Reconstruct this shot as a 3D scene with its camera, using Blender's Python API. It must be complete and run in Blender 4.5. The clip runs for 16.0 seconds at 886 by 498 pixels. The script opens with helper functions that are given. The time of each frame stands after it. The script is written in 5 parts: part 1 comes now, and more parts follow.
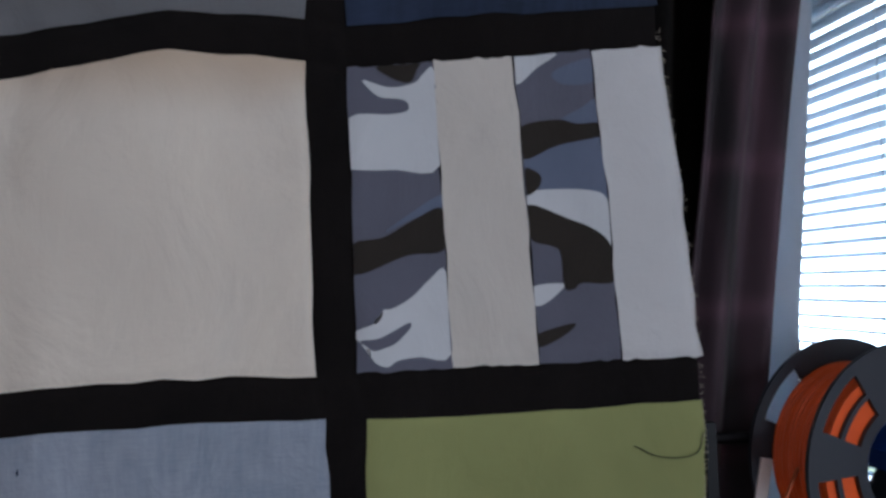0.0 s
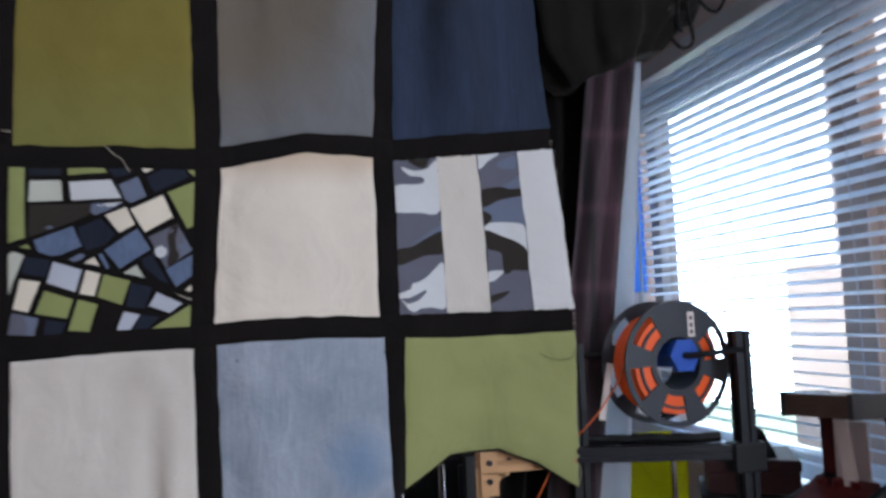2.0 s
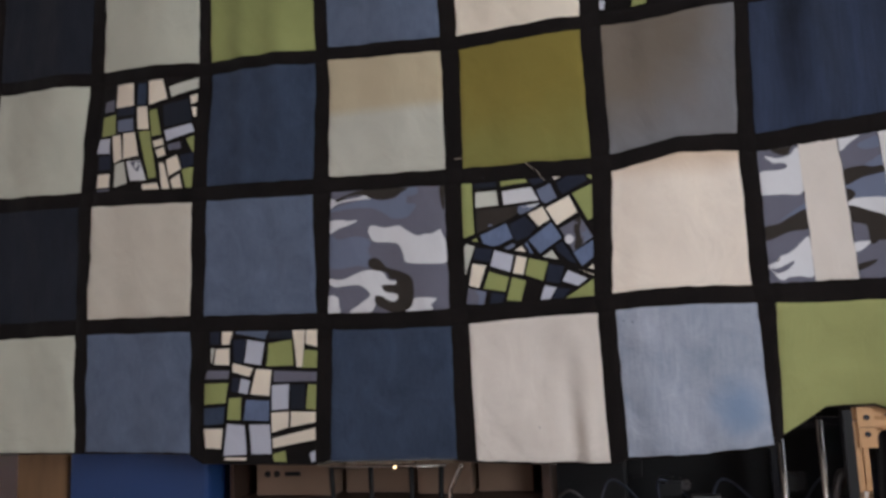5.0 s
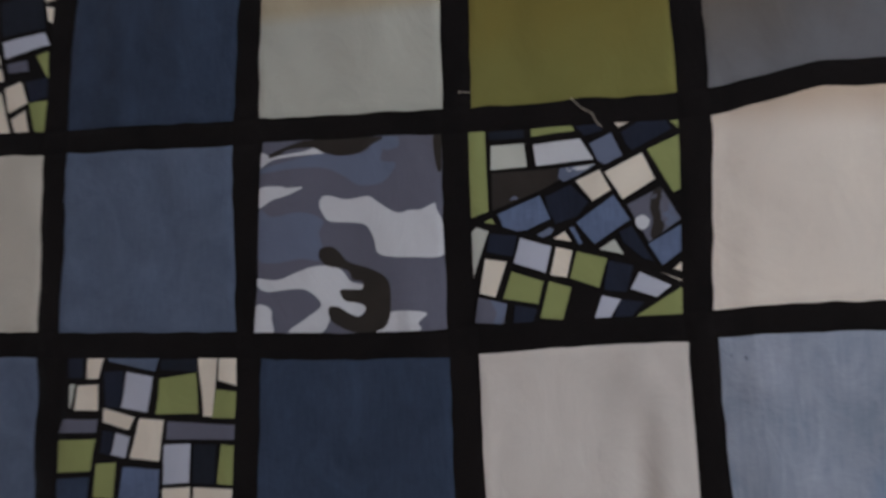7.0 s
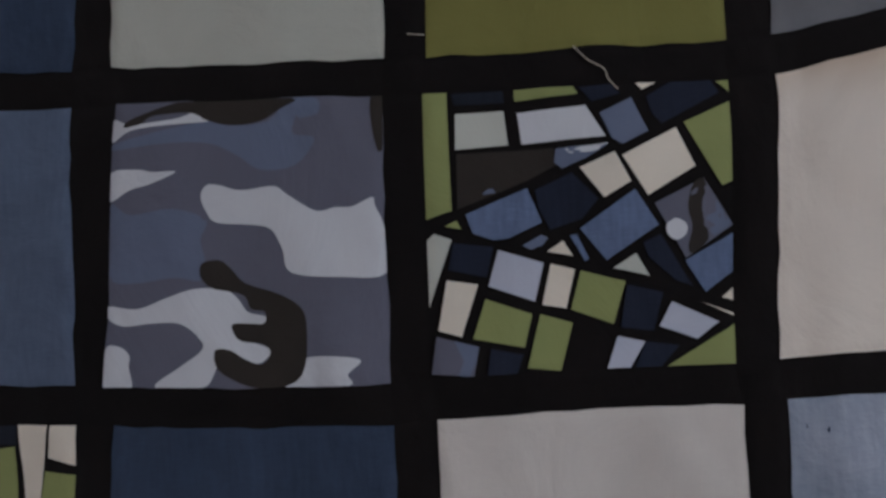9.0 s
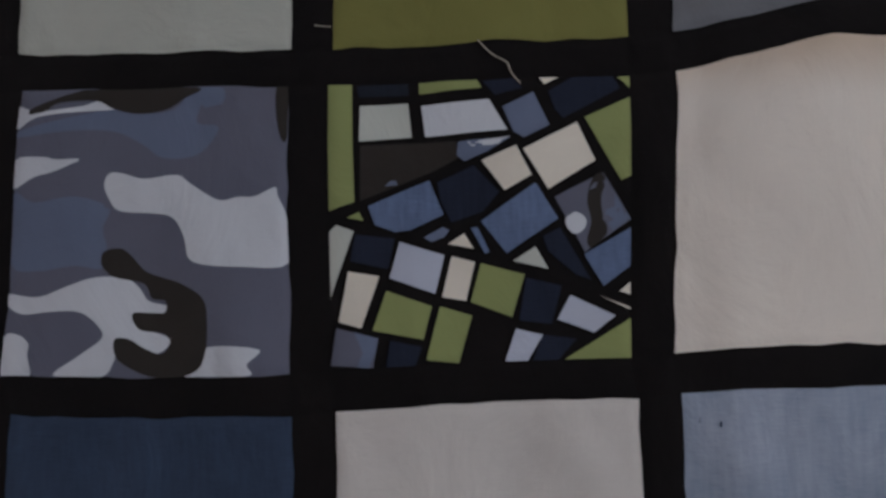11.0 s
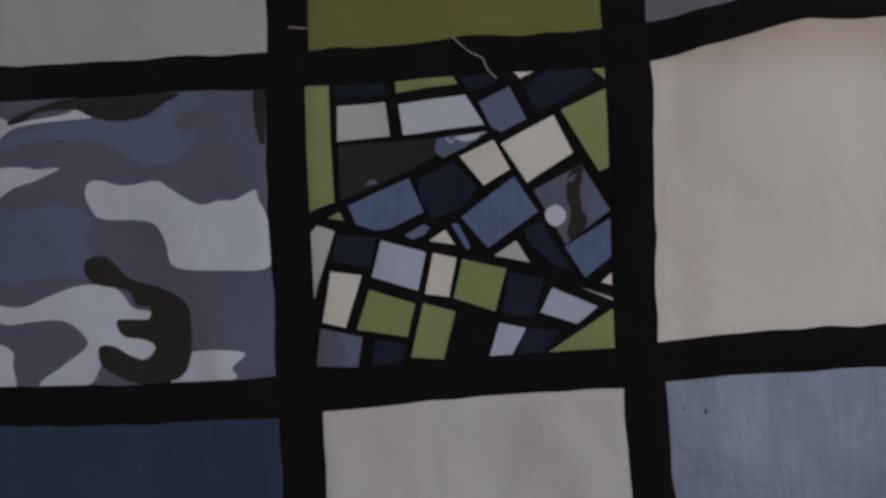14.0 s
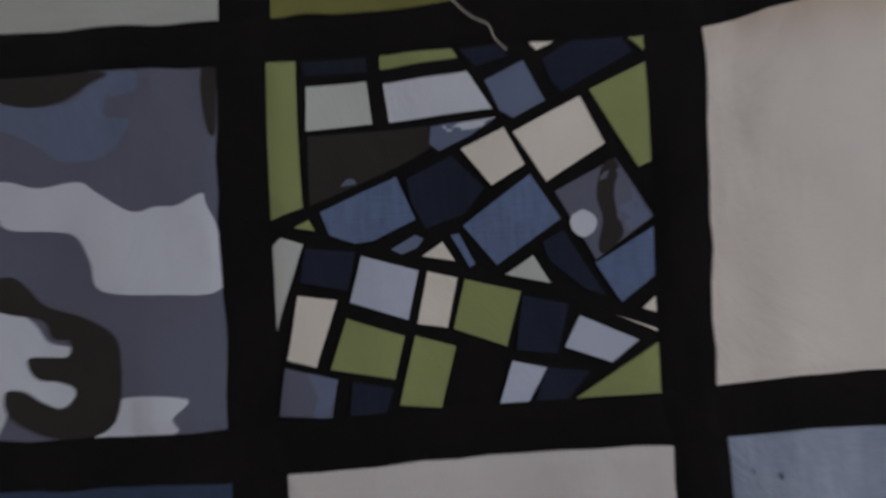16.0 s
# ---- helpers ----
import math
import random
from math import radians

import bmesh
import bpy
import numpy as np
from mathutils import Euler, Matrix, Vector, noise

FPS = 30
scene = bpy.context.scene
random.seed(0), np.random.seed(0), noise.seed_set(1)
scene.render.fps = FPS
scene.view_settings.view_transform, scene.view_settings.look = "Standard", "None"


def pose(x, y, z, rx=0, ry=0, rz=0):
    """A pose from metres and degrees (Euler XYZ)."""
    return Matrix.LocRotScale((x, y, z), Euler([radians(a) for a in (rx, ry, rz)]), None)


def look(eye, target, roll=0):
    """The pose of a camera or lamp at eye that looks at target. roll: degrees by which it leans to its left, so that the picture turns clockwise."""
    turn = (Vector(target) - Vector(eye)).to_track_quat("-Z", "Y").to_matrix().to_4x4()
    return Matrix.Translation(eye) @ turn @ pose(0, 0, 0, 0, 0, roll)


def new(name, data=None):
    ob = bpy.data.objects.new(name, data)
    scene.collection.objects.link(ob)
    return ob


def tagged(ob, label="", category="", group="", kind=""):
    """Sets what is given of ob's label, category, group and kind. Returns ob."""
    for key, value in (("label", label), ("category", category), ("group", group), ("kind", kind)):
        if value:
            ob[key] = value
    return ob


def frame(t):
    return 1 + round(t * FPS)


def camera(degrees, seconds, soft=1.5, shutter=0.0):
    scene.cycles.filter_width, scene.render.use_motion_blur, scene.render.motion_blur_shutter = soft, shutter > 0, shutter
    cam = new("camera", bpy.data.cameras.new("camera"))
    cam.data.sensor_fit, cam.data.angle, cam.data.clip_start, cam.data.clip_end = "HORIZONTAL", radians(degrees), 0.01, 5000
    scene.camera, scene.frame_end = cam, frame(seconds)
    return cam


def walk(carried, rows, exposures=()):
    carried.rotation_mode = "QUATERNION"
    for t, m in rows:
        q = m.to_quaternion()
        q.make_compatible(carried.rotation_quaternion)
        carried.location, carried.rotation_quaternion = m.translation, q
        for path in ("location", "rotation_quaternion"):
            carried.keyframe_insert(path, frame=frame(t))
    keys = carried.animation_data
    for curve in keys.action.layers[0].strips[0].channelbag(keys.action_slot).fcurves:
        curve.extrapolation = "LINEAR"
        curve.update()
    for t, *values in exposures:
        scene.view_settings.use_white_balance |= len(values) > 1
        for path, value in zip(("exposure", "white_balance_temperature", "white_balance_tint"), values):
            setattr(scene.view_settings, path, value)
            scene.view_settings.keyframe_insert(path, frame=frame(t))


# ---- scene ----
cam = camera(57.0, 16.0, soft=3.0, shutter=0.5)
PATH = [
    (0, (-0.045, -0.687, 1.506), (0.272, 1.286, 1.589), -1.9),
    (0.5, (-0.041, -0.684, 1.509), (0.28, 1.289, 1.578), -2.1),
    (1, (-0.082, -0.856, 1.492), (0.266, 1.111, 1.593), -2.2),
    (1.5, (-0.151, -1.066, 1.464), (0.243, 0.89, 1.599), -2.0),
    (2, (-0.235, -1.334, 1.425), (0.205, 0.61, 1.594), -2.3),
    (2.5, (-0.333, -1.539, 1.384), (0.119, 0.398, 1.586), -2.6),
    (3, (-0.363, -1.666, 1.334), (-0.109, 0.305, 1.561), -2.8),
    (3.5, (-0.317, -1.674, 1.333), (-0.317, 0.311, 1.571), -2.9),
    (4, (-0.28, -1.665, 1.331), (-0.53, 0.305, 1.574), -3.0),
    (4.5, (-0.265, -1.661, 1.331), (-0.642, 0.287, 1.579), -2.7),
    (5, (-0.258, -1.656, 1.324), (-0.713, 0.274, 1.581), -2.4),
    (5.2, (-0.263, -1.655, 1.32), (-0.73, 0.272, 1.58), -2.2),
    (7.3, (-0.51, -0.917, 1.438), (-0.803, 1.052, 1.632), -2.1),
    (7.5, (-0.537, -0.831, 1.454), (-0.786, 1.145, 1.638), -2.4),
    (8, (-0.53, -0.73, 1.485), (-0.744, 1.255, 1.614), -2.4),
    (10.3, (-0.507, -0.723, 1.486), (-0.661, 1.265, 1.644), -2.2),
    (10.5, (-0.478, -0.721, 1.472), (-0.66, 1.265, 1.624), -1.9),
    (11, (-0.447, -0.718, 1.465), (-0.597, 1.269, 1.635), -1.4),
    (11.5, (-0.43, -0.715, 1.455), (-0.563, 1.274, 1.626), -1.4),
    (12, (-0.419, -0.714, 1.461), (-0.55, 1.273, 1.638), -1.7),
    (12.5, (-0.421, -0.717, 1.468), (-0.554, 1.271, 1.641), -2.0),
    (13, (-0.42, -0.717, 1.468), (-0.563, 1.271, 1.641), -3.0),
    (13.5, (-0.436, -0.717, 1.462), (-0.586, 1.271, 1.627), -3.0),
    (14, (-0.433, -0.719, 1.462), (-0.576, 1.269, 1.63), -3.3),
    (14.5, (-0.426, -0.717, 1.459), (-0.573, 1.27, 1.627), -3.1),
    (15, (-0.422, -0.717, 1.46), (-0.563, 1.271, 1.63), -3.3),
    (15.5, (-0.424, -0.718, 1.467), (-0.572, 1.269, 1.642), -3.3),
    (16, (-0.442, -0.566, 1.481), (-0.582, 1.42, 1.67), -3.6),
]
EXPOSURES = (
    (0.0, -0.80, 5850, 11), (0.6, -0.70, 5850, 11), (1.0, -0.48, 5850, 11), (1.6, -0.15, 5910, 11), (2.0, -0.04, 5990, 11), (2.5, -0.14, 6120, 11),
    (3.0, -0.16, 6270, 11), (3.5, -0.04, 6450, 12), (4.0, 0.04, 6550, 12),
    (5.2, -0.01, 6640, 14), (7.3, -0.60, 6220, 13), (8.2, -0.74, 6070, 13), (11.0, -0.80, 6070, 13), (13.0, -0.76, 6070, 13), (16.0, -0.82, 6070, 13),
)
walk(cam, [(t, look(eye, target, roll)) for t, eye, target, roll in PATH], EXPOSURES)

# ---- light ----
world = bpy.data.worlds.new("sky")
scene.world = world
world.use_nodes = True
wn = world.node_tree
sky = wn.nodes.new("ShaderNodeTexSky")
sky.sky_type, sky.sun_disc = "NISHITA", False
sky.sun_elevation, sky.sun_rotation = radians(46), radians(250)
wn.nodes["Background"].inputs["Strength"].default_value = 0.15
wn.links.new(sky.outputs["Color"], wn.nodes["Background"].inputs["Color"])

# Added lamp: lights the quilt from an unseen second window.
day = bpy.data.lights.new("added_daylight", "AREA")
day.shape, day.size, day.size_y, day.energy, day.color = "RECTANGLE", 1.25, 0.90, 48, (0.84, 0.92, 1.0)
day_ob = new("added_daylight", day)
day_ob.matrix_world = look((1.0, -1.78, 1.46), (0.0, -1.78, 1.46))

sun = bpy.data.lights.new("sun", "SUN")
sun.energy, sun.angle, sun.color = 8.0, radians(0.5), (1.0, 0.95, 0.88)
new("sun", sun).matrix_world = look((-5, -3, 9), (0, 0, 0))


# ---- materials ----
def srgb(r, g, b, k=1.0, dull=0.0):
    grey = 0.35 * r + 0.5 * g + 0.15 * b
    r, g, b = (v + (grey - v) * dull for v in (r, g, b))
    return tuple(min(1.0, k * ((v / 255 + 0.055) / 1.055) ** 2.4) for v in (r, g, b)) + (1.0,)


def surface(name, color, rough=0.8, metal=0.0, vary=0.12, scale=9.0, bump=0.15, fine=260.0, spec=0.3, stretch=(1, 1, 1)):
    """Colour with broad and fine variation and a fine relief."""
    m = bpy.data.materials.new(name)
    m.use_nodes = True
    t = m.node_tree
    b = t.nodes["Principled BSDF"]
    co = t.nodes.new("ShaderNodeTexCoord")
    mp = t.nodes.new("ShaderNodeMapping")
    mp.inputs["Scale"].default_value = stretch
    t.links.new(co.outputs["Object"], mp.inputs["Vector"])
    n1, n2 = t.nodes.new("ShaderNodeTexNoise"), t.nodes.new("ShaderNodeTexNoise")
    n1.inputs["Scale"].default_value, n1.inputs["Detail"].default_value = scale, 5
    n2.inputs["Scale"].default_value, n2.inputs["Detail"].default_value = fine, 3
    for n in (n1, n2):
        t.links.new(mp.outputs["Vector"], n.inputs["Vector"])
    mix = t.nodes.new("ShaderNodeMixRGB")
    mix.inputs[1].default_value = tuple(c * (1 - vary) for c in color[:3]) + (1,)
    mix.inputs[2].default_value = tuple(min(1, c * (1 + vary)) for c in color[:3]) + (1,)
    both = t.nodes.new("ShaderNodeMath")
    both.operation = "MULTIPLY_ADD"
    t.links.new(n2.outputs["Fac"], both.inputs[0])
    both.inputs[1].default_value = 0.35
    part_of = t.nodes.new("ShaderNodeMath")
    part_of.operation = "MULTIPLY_ADD"
    part_of.inputs[1].default_value, part_of.inputs[2].default_value = 1.5, -0.42
    t.links.new(n1.outputs["Fac"], part_of.inputs[0])
    t.links.new(part_of.outputs[0], both.inputs[2])
    t.links.new(both.outputs[0], mix.inputs[0])
    t.links.new(mix.outputs[0], b.inputs["Base Color"])
    b.inputs["Roughness"].default_value, b.inputs["Metallic"].default_value = rough, metal
    b.inputs["Specular IOR Level"].default_value = spec
    bp = t.nodes.new("ShaderNodeBump")
    bp.inputs["Strength"].default_value, bp.inputs["Distance"].default_value = bump, 0.002
    t.links.new(n2.outputs["Fac"], bp.inputs["Height"])
    t.links.new(bp.outputs["Normal"], b.inputs["Normal"])
    return m


def cloth(name, color, vary=0.10, blotch=9.0, slub=0.06, warp=(900, 1, 45), bump=0.16, fade=None):
    """Woven cloth: broad fading, streaky slubs along the warp and a fine weave."""
    m = bpy.data.materials.new(name)
    m.use_nodes = True
    t = m.node_tree
    b = t.nodes["Principled BSDF"]
    co = t.nodes.new("ShaderNodeTexCoord")
    broad = t.nodes.new("ShaderNodeTexNoise")
    broad.inputs["Scale"].default_value, broad.inputs["Detail"].default_value = blotch, 6
    broad.inputs["Roughness"].default_value, broad.inputs["Distortion"].default_value = 0.58, 0.7
    along = t.nodes.new("ShaderNodeMapping")
    along.inputs["Scale"].default_value = (1.5, 1, 0.45) if warp[2] < 20 else (1.1, 1, 0.8)
    t.links.new(co.outputs["Object"], along.inputs["Vector"])
    t.links.new(along.outputs["Vector"], broad.inputs["Vector"])
    streak = []
    for s in (warp, (60, 1, 900)):
        mp = t.nodes.new("ShaderNodeMapping")
        mp.inputs["Scale"].default_value = s
        t.links.new(co.outputs["Object"], mp.inputs["Vector"])
        n = t.nodes.new("ShaderNodeTexNoise")
        n.inputs["Scale"].default_value, n.inputs["Detail"].default_value = 1.0, 2
        t.links.new(mp.outputs["Vector"], n.inputs["Vector"])
        streak.append(n)
    add = t.nodes.new("ShaderNodeMath")
    add.operation = "ADD"
    t.links.new(streak[0].outputs["Fac"], add.inputs[0])
    t.links.new(streak[1].outputs["Fac"], add.inputs[1])
    mul = t.nodes.new("ShaderNodeMath")
    mul.operation = "MULTIPLY_ADD"
    t.links.new(add.outputs[0], mul.inputs[0])
    mul.inputs[1].default_value, mul.inputs[2].default_value = slub * 4, -slub * 4 + 0.0
    fac = t.nodes.new("ShaderNodeMath")
    fac.operation = "MULTIPLY_ADD"
    fac.use_clamp = True
    t.links.new(broad.outputs["Fac"], fac.inputs[0])
    fac.inputs[1].default_value = 1.4
    off = t.nodes.new("ShaderNodeMath")
    off.operation = "ADD"
    off.inputs[1].default_value = -0.2
    t.links.new(mul.outputs[0], off.inputs[0])
    t.links.new(off.outputs[0], fac.inputs[2])
    mix = t.nodes.new("ShaderNodeMixRGB")
    mix.inputs[1].default_value = tuple(c * (1 - vary) for c in color[:3]) + (1,)
    mix.inputs[2].default_value = tuple(min(1, c * (1 + vary)) for c in (fade or color)[:3]) + (1,)
    t.links.new(fac.outputs[0], mix.inputs[0])
    t.links.new(mix.outputs[0], b.inputs["Base Color"])
    b.inputs["Roughness"].default_value = 0.92
    b.inputs["Specular IOR Level"].default_value = 0.12
    b.inputs["Sheen Weight"].default_value = 0.08
    bp = t.nodes.new("ShaderNodeBump")
    bp.inputs["Strength"].default_value, bp.inputs["Distance"].default_value = bump, 0.0008
    t.links.new(add.outputs[0], bp.inputs["Height"])
    soft = t.nodes.new("ShaderNodeBump")
    soft.inputs["Strength"].default_value, soft.inputs["Distance"].default_value = 0.42, 0.011
    t.links.new(broad.outputs["Fac"], soft.inputs["Height"])
    t.links.new(bp.outputs["Normal"], soft.inputs["Normal"])
    crease = t.nodes.new("ShaderNodeTexNoise")
    crease.noise_type = "RIDGED_MULTIFRACTAL"
    crease.inputs["Scale"].default_value, crease.inputs["Detail"].default_value = 5.5, 3
    crease.inputs["Distortion"].default_value = 0.9
    t.links.new(co.outputs["Object"], crease.inputs["Vector"])
    rumple = t.nodes.new("ShaderNodeBump")
    rumple.inputs["Strength"].default_value, rumple.inputs["Distance"].default_value = 0.16, 0.016
    t.links.new(crease.outputs["Fac"], rumple.inputs["Height"])
    t.links.new(soft.outputs["Normal"], rumple.inputs["Normal"])
    t.links.new(rumple.outputs["Normal"], b.inputs["Normal"])
    return m


def blended(m, color, at, size, lo, hi, wobble=0.25):
    """Blend a second colour into a cloth round a place, softly between two distances."""
    t = m.node_tree
    b = t.nodes["Principled BSDF"]
    old = b.inputs["Base Color"].links[0].from_socket
    co, mp, ln = t.nodes.new("ShaderNodeTexCoord"), t.nodes.new("ShaderNodeMapping"), t.nodes.new("ShaderNodeVectorMath")
    mp.vector_type = "TEXTURE"
    mp.inputs["Location"].default_value, mp.inputs["Scale"].default_value = at, size
    ln.operation = "LENGTH"
    t.links.new(co.outputs["Object"], mp.inputs["Vector"])
    t.links.new(mp.outputs["Vector"], ln.inputs[0])
    n = t.nodes.new("ShaderNodeTexNoise")
    n.inputs["Scale"].default_value, n.inputs["Detail"].default_value = 14, 4
    t.links.new(co.outputs["Object"], n.inputs["Vector"])
    add = t.nodes.new("ShaderNodeMath")
    add.operation = "MULTIPLY_ADD"
    add.inputs[1].default_value = wobble
    t.links.new(n.outputs["Fac"], add.inputs[0])
    t.links.new(ln.outputs["Value"], add.inputs[2])
    mr = t.nodes.new("ShaderNodeMapRange")
    mr.interpolation_type = "SMOOTHSTEP"
    mr.inputs["From Min"].default_value, mr.inputs["From Max"].default_value = lo + wobble / 2, hi + wobble / 2
    mr.inputs["To Min"].default_value, mr.inputs["To Max"].default_value = 1.0, 0.0
    t.links.new(add.outputs[0], mr.inputs["Value"])
    mix = t.nodes.new("ShaderNodeMixRGB")
    mix.inputs[2].default_value = color
    t.links.new(mr.outputs[0], mix.inputs[0])
    t.links.new(old, mix.inputs[1])
    t.links.new(mix.outputs[0], b.inputs["Base Color"])
    return m


CLOTHS = {
    "cream": cloth("cream_cotton", srgb(204, 195, 178, 1.12), 0.07, fade=srgb(207, 197, 180, 1.12)),
    "ecru": cloth("ecru_linen", srgb(190, 183, 174, 1.15), 0.08, slub=0.09),
    "stone": cloth("stone_grey_cotton", srgb(178, 173, 160, 1.12), 0.08, slub=0.09),
    "coat": cloth("charcoal_olive_coat_cloth", srgb(27, 24, 21), 0.3, slub=0.12),
    "pale": cloth("pale_grey_cotton", srgb(172, 173, 162, 1.15), 0.07),
    "sage": cloth("sage_grey_cotton", srgb(168, 170, 156, 1.15), 0.07),
    "ice": cloth("ice_grey_cotton", srgb(165, 168, 178, 1.15), 0.07),
    "light": cloth("light_camouflage_print", srgb(186, 187, 189, 1.15), 0.06),
    "camo": cloth("grey_violet_camouflage_print", srgb(92, 92, 103, 1.15), 0.08),
    "blue": cloth("slate_blue_print", srgb(94, 102, 122, 1.15, 0.1), 0.10),
    "dark": cloth("dark_brown_camouflage_print", srgb(48, 43, 39, 1.1), 0.12),
    "green": cloth("lime_green_cotton", srgb(130, 136, 82, 1.12, 0.08), 0.1),
    "lime": cloth("soft_green_cotton", srgb(138, 141, 88, 1.1, 0.08), 0.08),
    "olive": blended(cloth("olive_green_cotton", srgb(119, 116, 61, 1.0, 0.05), 0.08), srgb(121, 109, 50, 1.0, 0.05), (-0.47, 0, 2.05), (0.6, 9, 0.30), 0.55, 1.1, 0.3),
    "navy": cloth("navy_denim", srgb(32, 37, 52, 1.1, 0.2), 0.2, slub=0.3, warp=(260, 1, 12)),
    "ink": cloth("faded_black_denim", srgb(30, 34, 44, 1.1, 0.2), 0.2, slub=0.3, warp=(260, 1, 12)),
    "denim": cloth("washed_blue_denim", srgb(88, 102, 130, 1.15, 0.12), 0.2, slub=0.3, warp=(260, 1, 40)),
    "indigo": cloth("indigo_denim", srgb(47, 61, 84, 1.1, 0.26), 0.26, blotch=14, slub=0.18, warp=(240, 1, 34)),
    "steel": cloth("steel_blue_denim", srgb(79, 92, 114, 1.15, 0.2), 0.22, blotch=14, slub=0.18, warp=(240, 1, 34)),
    "bleach": blended(cloth("bleached_denim", srgb(123, 134, 148, 1.1), 0.14, blotch=16, slub=0.17, warp=(200, 1, 20), fade=srgb(146, 150, 160, 1.1)), srgb(113, 131, 154, 1.1), (-0.085, 0, 1.205), (0.06, 9, 0.07), 0.0, 1.2, 1.1),
    "grey": blended(cloth("grey_twill", srgb(110, 110, 112, 0.98), 0.10, slub=0.2), srgb(108, 99, 89, 0.98), (-0.28, 0, 1.98), (0.24, 9, 0.24), 0.5, 1.15, 0.4),
    "black": cloth("black_cotton", srgb(20, 16, 15, 1.0), 0.5, slub=0.16),
    "warm_cream": blended(cloth("cream_cotton_warm_at_the_top", srgb(203, 193, 181, 1.12), 0.07, fade=srgb(207, 196, 181, 1.12)), srgb(188, 168, 146, 1.1), (-0.17, 0, 1.78), (1.3, 9, 0.14), 0.50, 1.0, 0.16),
    "two_tone": blended(cloth("two_tone_pale_cotton", srgb(168, 168, 156, 1.12), 0.07), srgb(166, 155, 130, 1.12), (-0.77, 0, 2.10), (0.9, 9, 0.25), 0.90, 1.02, 0.05),
    "white": cloth("white_linen", srgb(192, 190, 189, 1.12), 0.07, slub=0.08),
    "midnight": cloth("midnight_blue_denim", srgb(42, 49, 64, 0.92, 0.2), 0.28, blotch=5, slub=0.12, warp=(200, 1, 14), fade=srgb(48, 58, 79, 1.0)),
}
